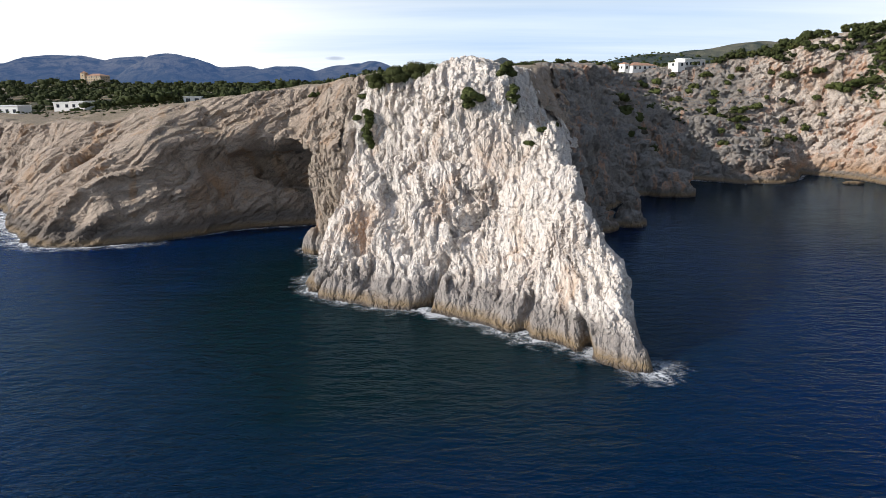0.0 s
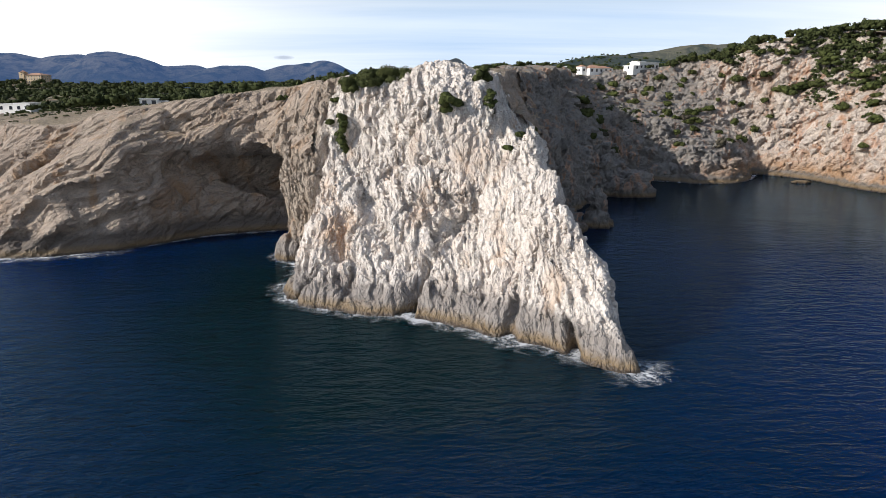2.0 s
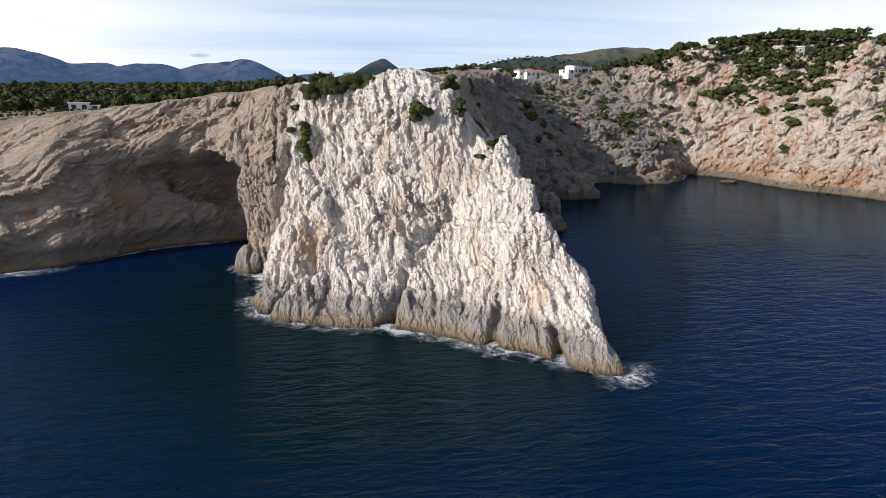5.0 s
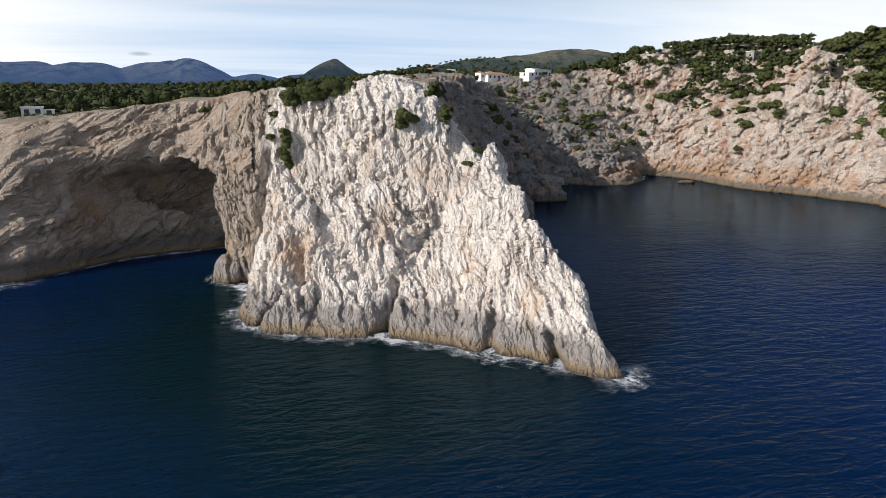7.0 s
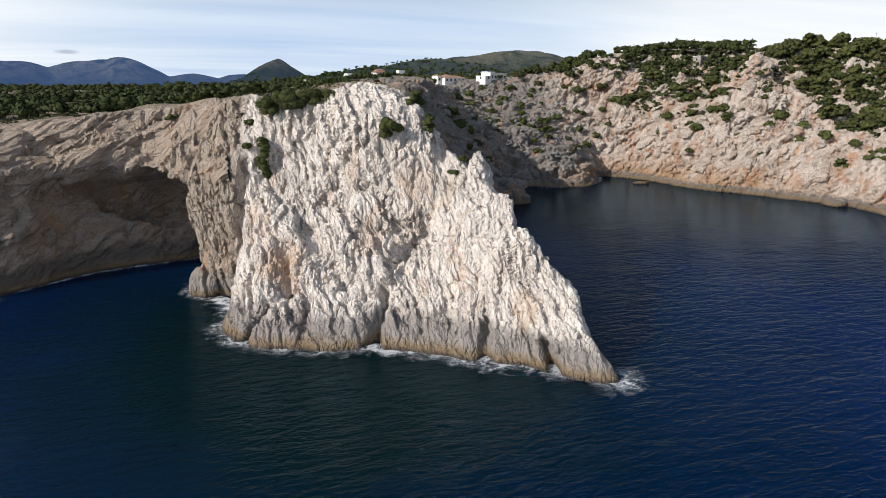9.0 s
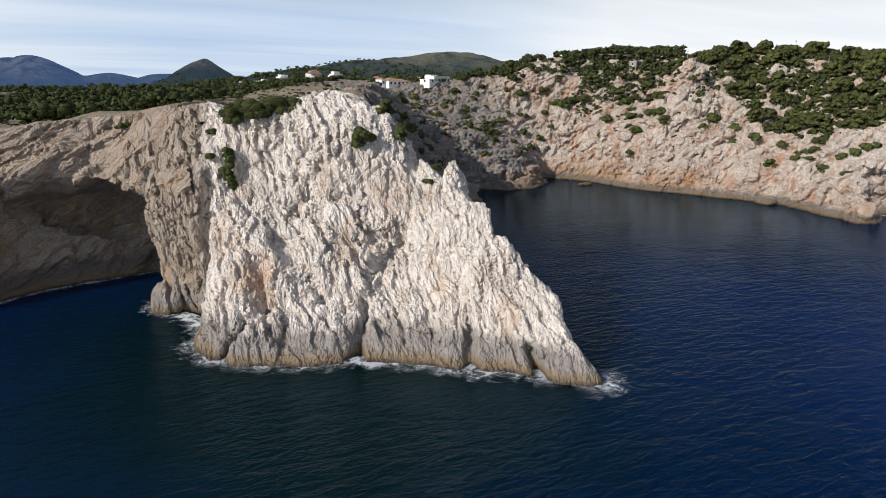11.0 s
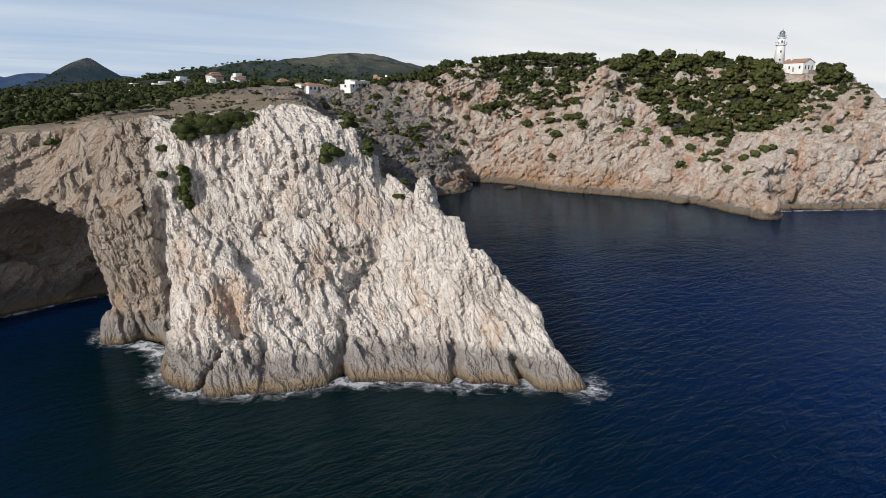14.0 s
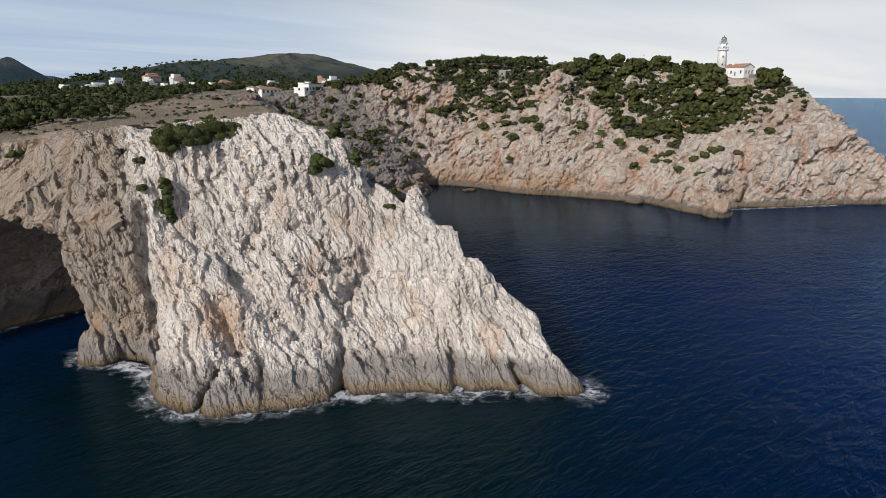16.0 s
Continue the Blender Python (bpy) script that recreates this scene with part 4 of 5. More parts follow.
def make_pine(meshes):
    tree = tagged(new("pine_tree"), "dark green coastal pine with a broad rounded crown", "tree", "pines above the bay")
    part("trunk", meshes[0], tree)
    part("crown", meshes[1], tree)
    return tree


rng = np.random.default_rng(11)
PINES = [pine_meshes(h, w, 60 + k) for k, (h, w) in enumerate([(6.5, 3.6), (5.2, 3.2), (7.5, 4.0), (4.4, 3.0)])]
SHRUBS = [shrub_mesh((1.7, 1.5, 1.3), 210, 0.24, 80 + k, SCRUB) for k in range(3)] + [shrub_mesh((1.6, 1.6, 1.0), 280, 0.18, 90, DRY)]
BUSHES = [shrub_mesh((2.9, 2.5, 2.0), 620, 0.26, 95 + k, SCRUB) for k in range(3)]
pine_first = [make_pine(m) for m in PINES]
pines_put, shrubs_put = 0, 0


def put_pine(x, y, z, scale):
    global pines_put
    kind = int(rng.integers(len(PINES)))
    m = pose(x, y, z, rng.uniform(-6, 6), rng.uniform(-6, 6), rng.uniform(0, 360))
    if pine_first[kind] is not None:
        ob, pine_first[kind] = pine_first[kind], None
        ob.matrix_basis = m
    else:
        ob = copy_thing(pines_made[kind], m)
    pines_made[kind] = ob
    ob.scale = (scale, scale, scale * rng.uniform(0.85, 1.1))
    pines_put += 1


pines_made = list(pine_first)


def put_shrub(x, y, z, scale, kind=None, where="shrubs on the cliffs"):
    global shrubs_put
    kind = int(rng.choice(4, p=[0.3, 0.3, 0.25, 0.15])) if kind is None else kind
    label = "grey-brown dry shrub rooted in the rock" if kind == 3 else "low dark green shrub rooted in the rock"
    ob = tagged(new("shrub", SHRUBS[kind]), label, "shrub", where)
    ob.matrix_basis = pose(x, y, z - 0.25 * scale, rng.uniform(-12, 12), rng.uniform(-12, 12), rng.uniform(0, 360))
    ob.scale = (scale * rng.uniform(0.85, 1.25), scale * rng.uniform(0.85, 1.25), scale * rng.uniform(0.75, 1.1))
    shrubs_put += 1


# pines and shrubs on the slopes round the bay
WOOD = smooth_line([(233, 250), (230, 236), (228, 218), (228, 200), (233, 186), (245, 168), (262, 155), (284, 153), (297, 166), (305, 195), (290, 230), (256, 268), (242, 262)])
spots = np.stack([rng.uniform(70, 335, 9000), rng.uniform(120, 395, 9000)], 1)
in_wood = inside_distance(WOOD, spots[:, 0], spots[:, 1]) < 0
grove = fbm(np.c_[spots, np.zeros(len(spots))], 26, 3, 501)
taken = []


def room(x, y, gap):
    return all((x - a) ** 2 + (y - b) ** 2 > gap * gap for a, b in taken)


def kept_free(x, y, z):
    """Open ground in front of the lighthouse."""
    ahead, beside = -0.9 * (x - 290) - 0.43 * (y - 180), 0.43 * (x - 290) - 0.9 * (y - 180)
    return -12 < ahead < 24 and abs(beside - 1) < 9 and (z > 52 or ahead < 9)


for (x, y), g, wood in zip(spots, grove, in_wood):
    if not wood or g < -0.45 or pines_put >= 235 or not room(x, y, 3.5):
        continue
    z, _ = drop(x, y)
    if z is None or z < 24 or kept_free(x, y, z):
        continue
    taken.append((x, y))
    put_pine(x, y, z - 0.6, rng.uniform(0.8, 1.45))
for (x, y), g, wood in zip(spots, grove, in_wood):
    if wood or g < 0.08 or (pines_put >= 275 and shrubs_put >= 110):
        continue
    z, _ = drop(x, y)
    if z is None or z < 15 or (x > 300 and g < 0.3) or kept_free(x, y, z) or not room(x, y, 3.2):
        continue
    around = [drop(x + a, y + b)[0] or 0.0 for a, b in ((3, 0), (-3, 0), (0, 3), (0, -3))]
    if max(around) - min(around) > 12.5:
        continue
    taken.append((x, y))
    if z > 44 and pines_put < 275:
        put_pine(x, y, z - 0.4, rng.uniform(0.5, 0.9))
    elif shrubs_put < 110:
        put_shrub(x, y, z, rng.uniform(1.0, 2.2))

# the dark bushes that stand singly on the bay's steep slopes: x, y, height, size
for x, y, z, s in (
    (199, 279, 32, 1.35), (194, 250, 29, 1.2), (192.6, 277, 23.7, 0.7), (199.5, 240.5, 34.3, 0.75), (187, 247.5, 17, 0.7),
    (203.5, 235.2, 24.7, 0.5), (214.3, 233.3, 42.1, 0.8), (216, 223.4, 33.5, 1.4), (211.7, 224.3, 29.1, 1.1), (217.6, 212, 23.7, 0.9),
    (224.8, 192.7, 22.6, 1.0), (207.4, 223.5, 17.9, 0.7), (267.6, 144.6, 40.2, 0.6), (258.2, 147.9, 34.4, 1.1), (250, 152.4, 33.3, 0.6),
    (276, 147, 45.4, 0.7), (251, 161, 36, 0.8), (232, 180.5, 26, 1.3), (242.5, 175.5, 31.4, 1.2),
):
    place, normal, _, _ = LAND.find_nearest(Vector((x, y, z)))
    ob = tagged(new("shrub", BUSHES[int(rng.integers(3))]), "rounded dark green bush on the bay's steep rock", "shrub", "bushes on the bay cliffs")
    ob.matrix_basis = pose(*(place + normal * 0.5 * s - Vector((0, 0, 0.4 * s))), 0, 0, rng.uniform(0, 360))
    ob.scale = (s, s, s * rng.uniform(0.85, 1.1))
for x, y, z, s in (
    (170, 319.4, 44.5, 1.3), (181.3, 315.3, 47, 1.2), (185, 309, 40, 1.2), (188.3, 305.2, 39.1, 1.4), (193, 301, 41, 1.4), (197, 298.2, 42.3, 1.3),
    (151.4, 309.6, 32.1, 1.0), (114.5, 316.5, 34.4, 1.0), (144.7, 331.8, 39.6, 1.0), (138.5, 342.5, 45.3, 1.2), (205.8, 281.3, 49.8, 1.3),
    (204.7, 304.2, 55.6, 1.4), (204.2, 298.2, 52.3, 1.4), (201.5, 249, 42.5, 1.2), (201.4, 253.9, 38.4, 1.2), (208, 269.9, 54.6, 1.4), (208.7, 262, 50.1, 1.3), (206, 275, 50, 1.3),
):
    place, normal, _, _ = LAND.find_nearest(Vector((x, y, z)))
    ob = tagged(new("shrub", BUSHES[int(rng.integers(3))]), "dense dark green bush under the bay's rim", "shrub", "bushes on the bay cliffs")
    ob.matrix_basis = pose(*(place + normal * 0.5 * s - Vector((0, 0, 0.4 * s))), 0, 0, rng.uniform(0, 360))
    ob.scale = (1.25 * s, s, s * rng.uniform(0.85, 1.1))

# the few shrubs of the headland, each at its own ledge
for x, y, z, radii, label in (
    (-18.6, 146.0, 30.5, (1.9, 1.7, 4.6), "tall deep green shrub hanging in a gully of the white rock"),
    (5.2, 126.6, 37.4, (2.5, 2.0, 3.4), "dark shrub on a ledge of the white rock"),
    (-5.0, 147.5, 44.6, (5.0, 3.4, 2.6), "broad green shrub on the headland's top"),
    (-9.5, 151.5, 42.6, (4.6, 3.2, 2.3), "broad dark shrub on the headland's top"),
    (-13.0, 156.0, 42.3, (4.0, 3.2, 2.0), "spreading shrub on the headland's top"),
    (-14.5, 150.0, 40.6, (3.4, 2.6, 2.4), "broad dark shrub on the headland's top"),
    (-10.5, 147.5, 42.6, (3.6, 2.8, 2.3), "broad green shrub on the headland's top"),
    (14.2, 134.5, 43.0, (2.0, 1.8, 2.6), "small shrub below the summit rocks"),
    (14.0, 128.5, 38.2, (1.4, 1.2, 2.4), "small shrub in a crack of the rock"),
    (-19.2, 153.9, 37.6, (1.6, 1.3, 0.9), "low green cushion on a rock shoulder"),
    (-20.9, 149.7, 34.6, (1.3, 1.1, 0.8), "low green cushion on a rock shoulder"),
    (-35.3, 181.0, 37.3, (2.4, 1.8, 1.0), "low green cushion on the cliff's brow"),
    (19.5, 123.0, 31.5, (1.5, 2.2, 0.8), "thin green growth in the gully by the ridge"),
    (17.5, 121.0, 28.0, (1.3, 1.8, 0.7), "thin green growth in the gully by the ridge"),
    (20.8, 118.3, 33.2, (0.8, 0.7, 0.7), "small brown-green tuft on the ridge"),
):
    place, normal, _, _ = LAND.find_nearest(Vector((x, y, z)))
    me = shrub_mesh(radii, int(1050 * (radii[0] * radii[2]) ** 0.7), 0.13, int(abs(x * 31 + z * 7)), SCRUB)
    ob = tagged(new("shrub", me), label, "shrub", "shrubs of the headland")
    ob.location = place + normal * 0.35 * min(radii) - Vector((0, 0, radii[2] * (0.35 if radii[2] < 4 else 0.1)))

# scrub along the plateau, then the woods behind
spots = np.stack([rng.uniform(-200, 60, 2600), rng.uniform(185, 330, 2600)], 1)
grove = fbm(np.c_[spots, np.zeros(len(spots))], 30, 3, 611)
edge_far = inside_distance(LEVELS[4][1], spots[:, 0], spots[:, 1])
count = 0
for (x, y), g, e in zip(spots, grove, edge_far):
    if e > -12 or count >= 80 or g < 0.35 + e * 0.008:
        continue
    z, normal = drop(x, y)
    if z is None:
        continue
    put_shrub(x, y, z, rng.uniform(0.8, 1.7), None, "scrub of the plateau")
    count += 1


# the village on the hill's foot: x, y, width, height, tiled or not
VILLAGE = [(106, 752, 18, 6, 0), (132, 758, 16, 6, 0), (180, 748, 18, 6, 0), (178, 800, 20, 7, 0), (212, 806, 22, 7, 1), (240, 770, 16, 6, 0), (286, 770, 16, 6, 0), (404, 792, 18, 7, 0), (118, 770, 26, 7, 0), (142, 790, 22, 8, 0), (168, 765, 24, 9, 0), (200, 780, 28, 9, 0), (190, 830, 26, 9, 1), (226, 850, 24, 11, 0), (150, 735, 20, 6, 0), (214, 760, 16, 8, 0), (262, 790, 18, 6, 1), (330, 800, 22, 6, 0), (372, 780, 24, 7, 0), (420, 830, 30, 11, 1), (452, 850, 24, 14, 0), (470, 800, 20, 6, 0), (92, 790, 20, 6, 0), (352, 745, 16, 6, 0)]
HOMES = [(x, y, 0.3 * w + 2, 42) for x, y, w, _, _ in VILLAGE] + [(-192, 285, 11, 45), (-172, 300, 10, 45), (133, 358, 13, 50), (111, 366, 12, 45), (88, 352, 5, 40), (-97, 252, 9, 45)]


def cleared(spots):
    """Leaves out the trees on the houses' own ground and on the open slopes below them."""
    keep = np.ones(len(spots), bool)
    for x, y, half, deep in HOMES:
        way = np.array((-25.0 - x, 15.0 - y)) / math.hypot(25.0 + x, 15.0 - y)
        along = (spots[:, 0] - x) * way[0] + (spots[:, 1] - y) * way[1]
        across = (spots[:, 0] - x) * way[1] - (spots[:, 1] - y) * way[0]
        keep &= ~((along > -8) & (along < deep) & (np.abs(across) < half))
    return spots[keep]


def woods(name, spots, high, wide, tufts, size, seed, label, tree, lobes=4, cells=ROUGH):
    """A wood of many trees that nobody could count, in one mesh."""
    rng = np.random.default_rng(seed)
    out, way = [], []
    for x, y, *own in spots:
        z = own[0] - 0.5 * high if own else drop(x, y, tree)[0]
        if z is None:
            continue
        s = rng.uniform(0.6, 1.15) * (1.3 if rng.random() < 0.12 else 1.0)
        lumps = [((x + rng.normal(0, 0.35) * wide, y + rng.normal(0, 0.35) * wide, z + high * s * rng.uniform(0.45, 0.85)), wide * s * rng.uniform(0.30, 0.66)) for _ in range(lobes)]
        quads, bulge = crown(lumps, tufts, size, rng, 0.68, cells)
        out.append(quads)
        way.append(bulge)
    ob = new(name, leaf_mesh(name, (np.concatenate(out), np.concatenate(way)), WOODS))
    return tagged(ob, label, "trees", kind="stuff")


skin_co = np.empty(len(bay_cliff.data.vertices) * 3, np.float32)
bay_cliff.data.vertices.foreach_get("co", skin_co)
skin_co = skin_co.reshape(-1, 3)[rng.permutation(len(skin_co) // 3)[:30000]].astype(float)
GROVE = smooth_line([(204, 318), (222, 306), (238, 288), (236, 266), (226, 261), (215, 266), (208, 282), (200, 300)])
patchy = fbm(skin_co, 22, 3, 501)
in_wood, in_grove = inside_distance(WOOD, skin_co[:, 0], skin_co[:, 1]), inside_distance(GROVE, skin_co[:, 0], skin_co[:, 1])
rocks = fbm(skin_co, 9, 2, 506)
high = skin_co[:, 2]
front = np.array([kept_free(*c) for c in skin_co])
lush = ((in_wood < 1) & (high > 24) & (rocks > -0.42)) | ((in_grove < 0) & (high > 37) & (rocks > -0.22))
sparse = (patchy > 0.17) & (high > 22) & (high + 60 * patchy > 46) & (rocks > 0.0) & (skin_co[:, 0] > 85)
thicket = skin_co[lush & ~front]
woods("pine_thicket", thicket[: 1250], 3.0, 2.4, 40, 0.40, 8, "dense green undergrowth between the pines of the slope", LAND, 4)
sparse = skin_co[sparse & ~lush & ~front]
woods("slope_scrub", sparse[:1300], 1.3, 1.5, 24, 0.27, 3, "dense green scrub in patches over the rocky slopes", LAND, 3)
rim = np.stack([rng.uniform(135, 262, 900), rng.uniform(262, 365, 900)], 1)
rim = rim[(np.array([drop(a, b)[0] or 0.0 for a, b in rim]) > 50.5) & (fbm(np.c_[rim, np.zeros(len(rim))], 20, 3, 517) > -0.28)]
woods("rim_wood", rim, 4.0, 3.0, 60, 0.42, 9, "dark green pines along the rim above the bay", LAND, 5)
low = np.stack([rng.uniform(-220, 70, 2300), rng.uniform(180, 340, 2300)], 1)
patchy = fbm(np.c_[low, np.zeros(len(low))], 22, 3, 733)
back = inside_distance(LEVELS[4][1], low[:, 0], low[:, 1])
margin = 0.55 * ((low[:, 1] > 216) & (low[:, 0] < 15))  # thicker towards the wood
low = low[(patchy > 0.36 - margin + np.maximum(back, -60) * 0.013) & (back < -9)]
woods("low_scrub", low, 0.9, 1.0, 14, 0.15, 4, "low grey-green scrub over the stony plateau", LAND, 3)
near = np.stack([rng.uniform(-330, 150, 2400), rng.uniform(215, 470, 2400)], 1)
thick = fbm(np.c_[near, np.zeros(len(near))], 40, 2, 707)
away = inside_distance(LEVELS[4][1], near[:, 0], near[:, 1])
near = near[((thick > 0.40 + away * 0.016) & (away < -24)) | ((near[:, 0] > -75) & (near[:, 0] < 8) & (near[:, 1] > 234) & (thick > -0.75) & (away < -14))]
near = near[~((near[:, 0] > -8) & (near[:, 1] < 400))]  # the saddle bears only scrub
woods("near_wood", cleared(near), 4.2, 3.5, 40, 0.45, 5, "dense dark green pine wood behind the cliffs", LAND, 6)
behind = np.stack([rng.uniform(-60, 95, 1300), rng.uniform(215, 390, 1300)], 1)
edge = behind[:, 1] - np.interp(behind[:, 0], (-60, -34, -14, 22, 55, 95), (214, 222, 249, 266, 292, 350))
behind = behind[(edge > 6) & (edge < 95) & (fbm(np.c_[behind, np.zeros(len(behind))], 18, 2, 741) > -0.45)]
woods("saddle_scrub", cleared(behind), 2.0, 2.4, 34, 0.36, 12, "dark green scrub on the saddle behind the headland", LAND, 4)
far = np.stack([rng.uniform(-620, 420, 2300), rng.uniform(440, 900, 2300)], 1)
woods("middle_wood", cleared(far), 5.5, 5.0, 15, 0.45, 6, "dense dark green pine wood on the plain", LAND)
farther = np.stack([rng.uniform(-900, 600, 3600), rng.uniform(790, 1500, 3600)], 1)
farther = np.concatenate([farther, np.stack([rng.uniform(50, 620, 1400), rng.uniform(770, 1150, 1400)], 1)])
farther = farther[[(drop(a, b, HILLS)[0] or 99) < (88 if b < 1050 else (80 + 30 * rng.random() if 230 < a < 590 and b < 1340 else 60 + 20 * rng.random())) for a, b in farther]]
woods("far_wood", cleared(farther), 5.0, 6.0, 12, 0.55, 7, "distant pine wood on the plain and the hill's foot", HILLS, 2)

# ---- buildings ----


def window(house, x, y, z, wide, high, facing, pane=None):
    """A window on a wall that faces -y, +y, -x or +x, with its frame proud and its pane sunk in it."""
    frame, glass = Shape(), Shape()
    w, h, t = wide / 2, high / 2, 0.09
    for a, b, c, d in ((-w - t, -h - t, w + t, -h), (-w - t, h, w + t, h + t), (-w - t, -h, -w, h), (w, -h, w + t, h)):
        frame.box(a, -0.07, b, c, 0.05, d)
    glass.box(-w, -0.025, -h, w, 0.05, h)
    turn = {"-y": 0, "+x": 90, "+y": 180, "-x": -90}[facing]
    ob = part("window", frame.mesh("window", WHITEWASH), house, "", (x, y, z))
    ob.rotation_euler = (0, 0, radians(turn))
    part("pane", glass.mesh("pane", pane or WINDOW), ob)


def villa(name, x, y, z, turn, blocks, label, wall=None, roof="flat"):
    """A house of some blocks (x0, y0, x1, y1, height), each with a roof and windows towards -y and -x."""
    house = tagged(new(name), label, "house", "houses above the cliffs")
    house.matrix_basis = pose(x, y, z, 0, 0, turn)
    for x0, y0, x1, y1, high in blocks:
        body = Shape().box(x0, y0, -3.0, x1, y1, high)
        if roof == "gable":
            m = (x0 + x1) / 2
            for yy in (y0, y1):
                body.add([(x0, yy, high), (x1, yy, high), (m, yy, high + 0.22 * (x1 - x0))], [(0, 1, 2)])
        part("wall", body.mesh("wall", wall or WHITEWASH), house)
        if roof == "flat":
            top = Shape().box(x0 - 0.25, y0 - 0.25, high + 0.004, x1 + 0.25, y1 + 0.25, high + 0.3)
            part("roof", top.mesh("roof", WHITEWASH), house)
        elif roof == "hip":
            part("roof", Shape().hip(x0, y0, x1, y1, high + 0.004, 0.2 * (y1 - y0)).mesh("roof", TERRACOTTA), house, "terracotta tiled roof")
        else:
            part("roof", Shape().gable(x0, y0, x1, y1, high, 0.22 * (x1 - x0)).mesh("roof", TERRACOTTA), house, "terracotta tiled roof")
        count = max(1, int((x1 - x0) / 3.2))
        for k in range(count):
            window(house, x0 + (k + 0.5) * (x1 - x0) / count, y0, min(1.5, high * 0.5), 1.5, 1.5, "-y")
        for k in range(max(1, int((y1 - y0) / 4.5))):
            window(house, x0, y0 + (k + 0.5) * (y1 - y0) / max(1, int((y1 - y0) / 4.5)), min(1.5, high * 0.5), 1.2, 1.3, "-x")
    return house


def level(x, y, tree=None):
    z, _ = drop(x, y, tree)
    return 0.0 if z is None else z


# white houses on the west plateau
villa("white_house", -192, 285, 29.2, -8, [(-7, -4, 7, 4, 3.6), (-10, -2, -7, 3, 3.0)], "low white flat-roofed house among scrub")
villa("white_house", -172, 300, 31.0, -8, [(-8, -3.5, 1, 3.5, 2.9), (1, -4, 8, 3, 3.3)], "long low white house among scrub")
villa("stone_hut", -97, 250, 34.2, 15, [(-3.2, -2.2, 3.2, 2.2, 2.4), (3.2, -1.4, 6.4, 1.6, 1.5)], "small pale hut with a flat roof among scrub")
# houses at the head of the bay
villa("white_villa", 133, 358, max(level(133, 358), 46.5), 28, [(-4, -3, 12, 4, 3.6), (-10, -4, -4, 3, 1.7), (2, 4.01, 9, 8, 4.4)], "modern white villa with flat roofs above the bay")
villa("tiled_house", 111, 366, max(level(111, 366), 47.5), 24, [(-9, -4, 8, 3, 2.5), (-12, -1, -9.01, 4, 3.4), (-2, 3.01, 3, 6, 4.0)], "white house with a low terracotta roof", None, "hip")
villa("white_house", 88, 352, level(88, 352) + 0.6, 20, [(-3.2, -2, 3.2, 2, 2.6)], "small white house behind the rocks")
# the village on the hill's foot
for k, (x, y, w, high, tiled) in enumerate(VILLAGE):
    z = level(x, y, HILLS)
    villa("village_house", x, y, z + 3.0, 12 + 17 * (k % 4), [(-w / 2.6, -4, w / 2.6, 3, 3.2), (-w / 6, -1 + k % 3, w / 3.2, 5, 3.2 + 0.3 * high), (-w / 2.2, -6, -w / 8, -3, 2.0 + 0.2 * (k % 4))], "terracotta-roofed village house on the wooded slope" if tiled else "white village house on the wooded slope", PINK_WALL if tiled else None, "hip" if tiled else "flat")

# the old mansion on its knoll
mansion = tagged(new("mansion"), "old ochre stone mansion with a corner tower and tiled roofs", "house")
mansion.matrix_basis = pose(-327, 612, 43.0, 0, 0, -14)
mansion.scale = (0.74, 0.74, 0.74)
part("wall", Shape().box(-12, -8, -6, 14, 8, 14).mesh("wall", OCHRE_WALL), mansion)
part("roof", Shape().hip(-12, -8, 14, 8, 14.004, 2.6, 0.8).mesh("roof", TERRACOTTA), mansion, "terracotta hipped roof")
tower = part("tower", Shape().box(-15, -9, -6, -8.5, -2.5, 17.5).mesh("tower", OCHRE_WALL), mansion)
part("tower_roof", Shape().lathe([(5.2, 17.5), (0.15, 19.8)], 4, -11.75, -5.75).mesh("tower_roof", TERRACOTTA), tower, "pyramid roof of terracotta tiles")
part("porch", Shape().box(-6, -10.5, -4, 4, -8.003, 4).mesh("porch", OCHRE_WALL), mansion)
for row in (6.2, 9.4, 12.2):
    for k in range(6):
        window(mansion, -6.5 + k * 3.7, -8, row, 1.2, 1.7, "-y")
    for k in range(4):
        window(mansion, 14, -6 + k * 4, row, 1.2, 1.7, "+x")
for row in (5.5, 10.0, 14.5):
    window(mansion, -11.7, -9, row, 1.2, 1.7, "-y")
    window(mansion, -15, -5.7, row, 1.2, 1.7, "-x")
terrace = tagged(new("terrace_wall", Shape().box(-22, -18, -8, 26, -11, 0.8).mesh("terrace_wall", STONE_WALL)), "grey stone terrace wall below the mansion", "wall", kind="structure")
terrace.matrix_basis = pose(-327, 612, 42.5, 0, 0, -14)

# the lighthouse
LX, LY, LZ = 288.0, 188.5, 59.6
lighthouse = tagged(new("lighthouse"), "white lighthouse with galleries and a grey lantern", "lighthouse")
lighthouse.location = (LX, LY, LZ)
part("base", Shape().lathe([(4.2, -3), (4.2, 2.0), (3.4, 3.0)], 24).mesh("base", WHITEWASH), lighthouse)
part("shaft", Shape().lathe([(2.7, 3.0), (2.05, 12.6), (2.0, 13.0)], 28).mesh("shaft", WHITEWASH, True), lighthouse)
part("lower_gallery", Shape().lathe([(2.0, 12.8), (2.8, 13.3), (2.8, 13.7), (1.8, 13.7)], 28).mesh("lower_gallery", WHITEWASH), lighthouse)
part("watch_room", Shape().lathe([(1.7, 13.7), (1.6, 16.4)], 24).mesh("watch_room", WHITEWASH, True), lighthouse)
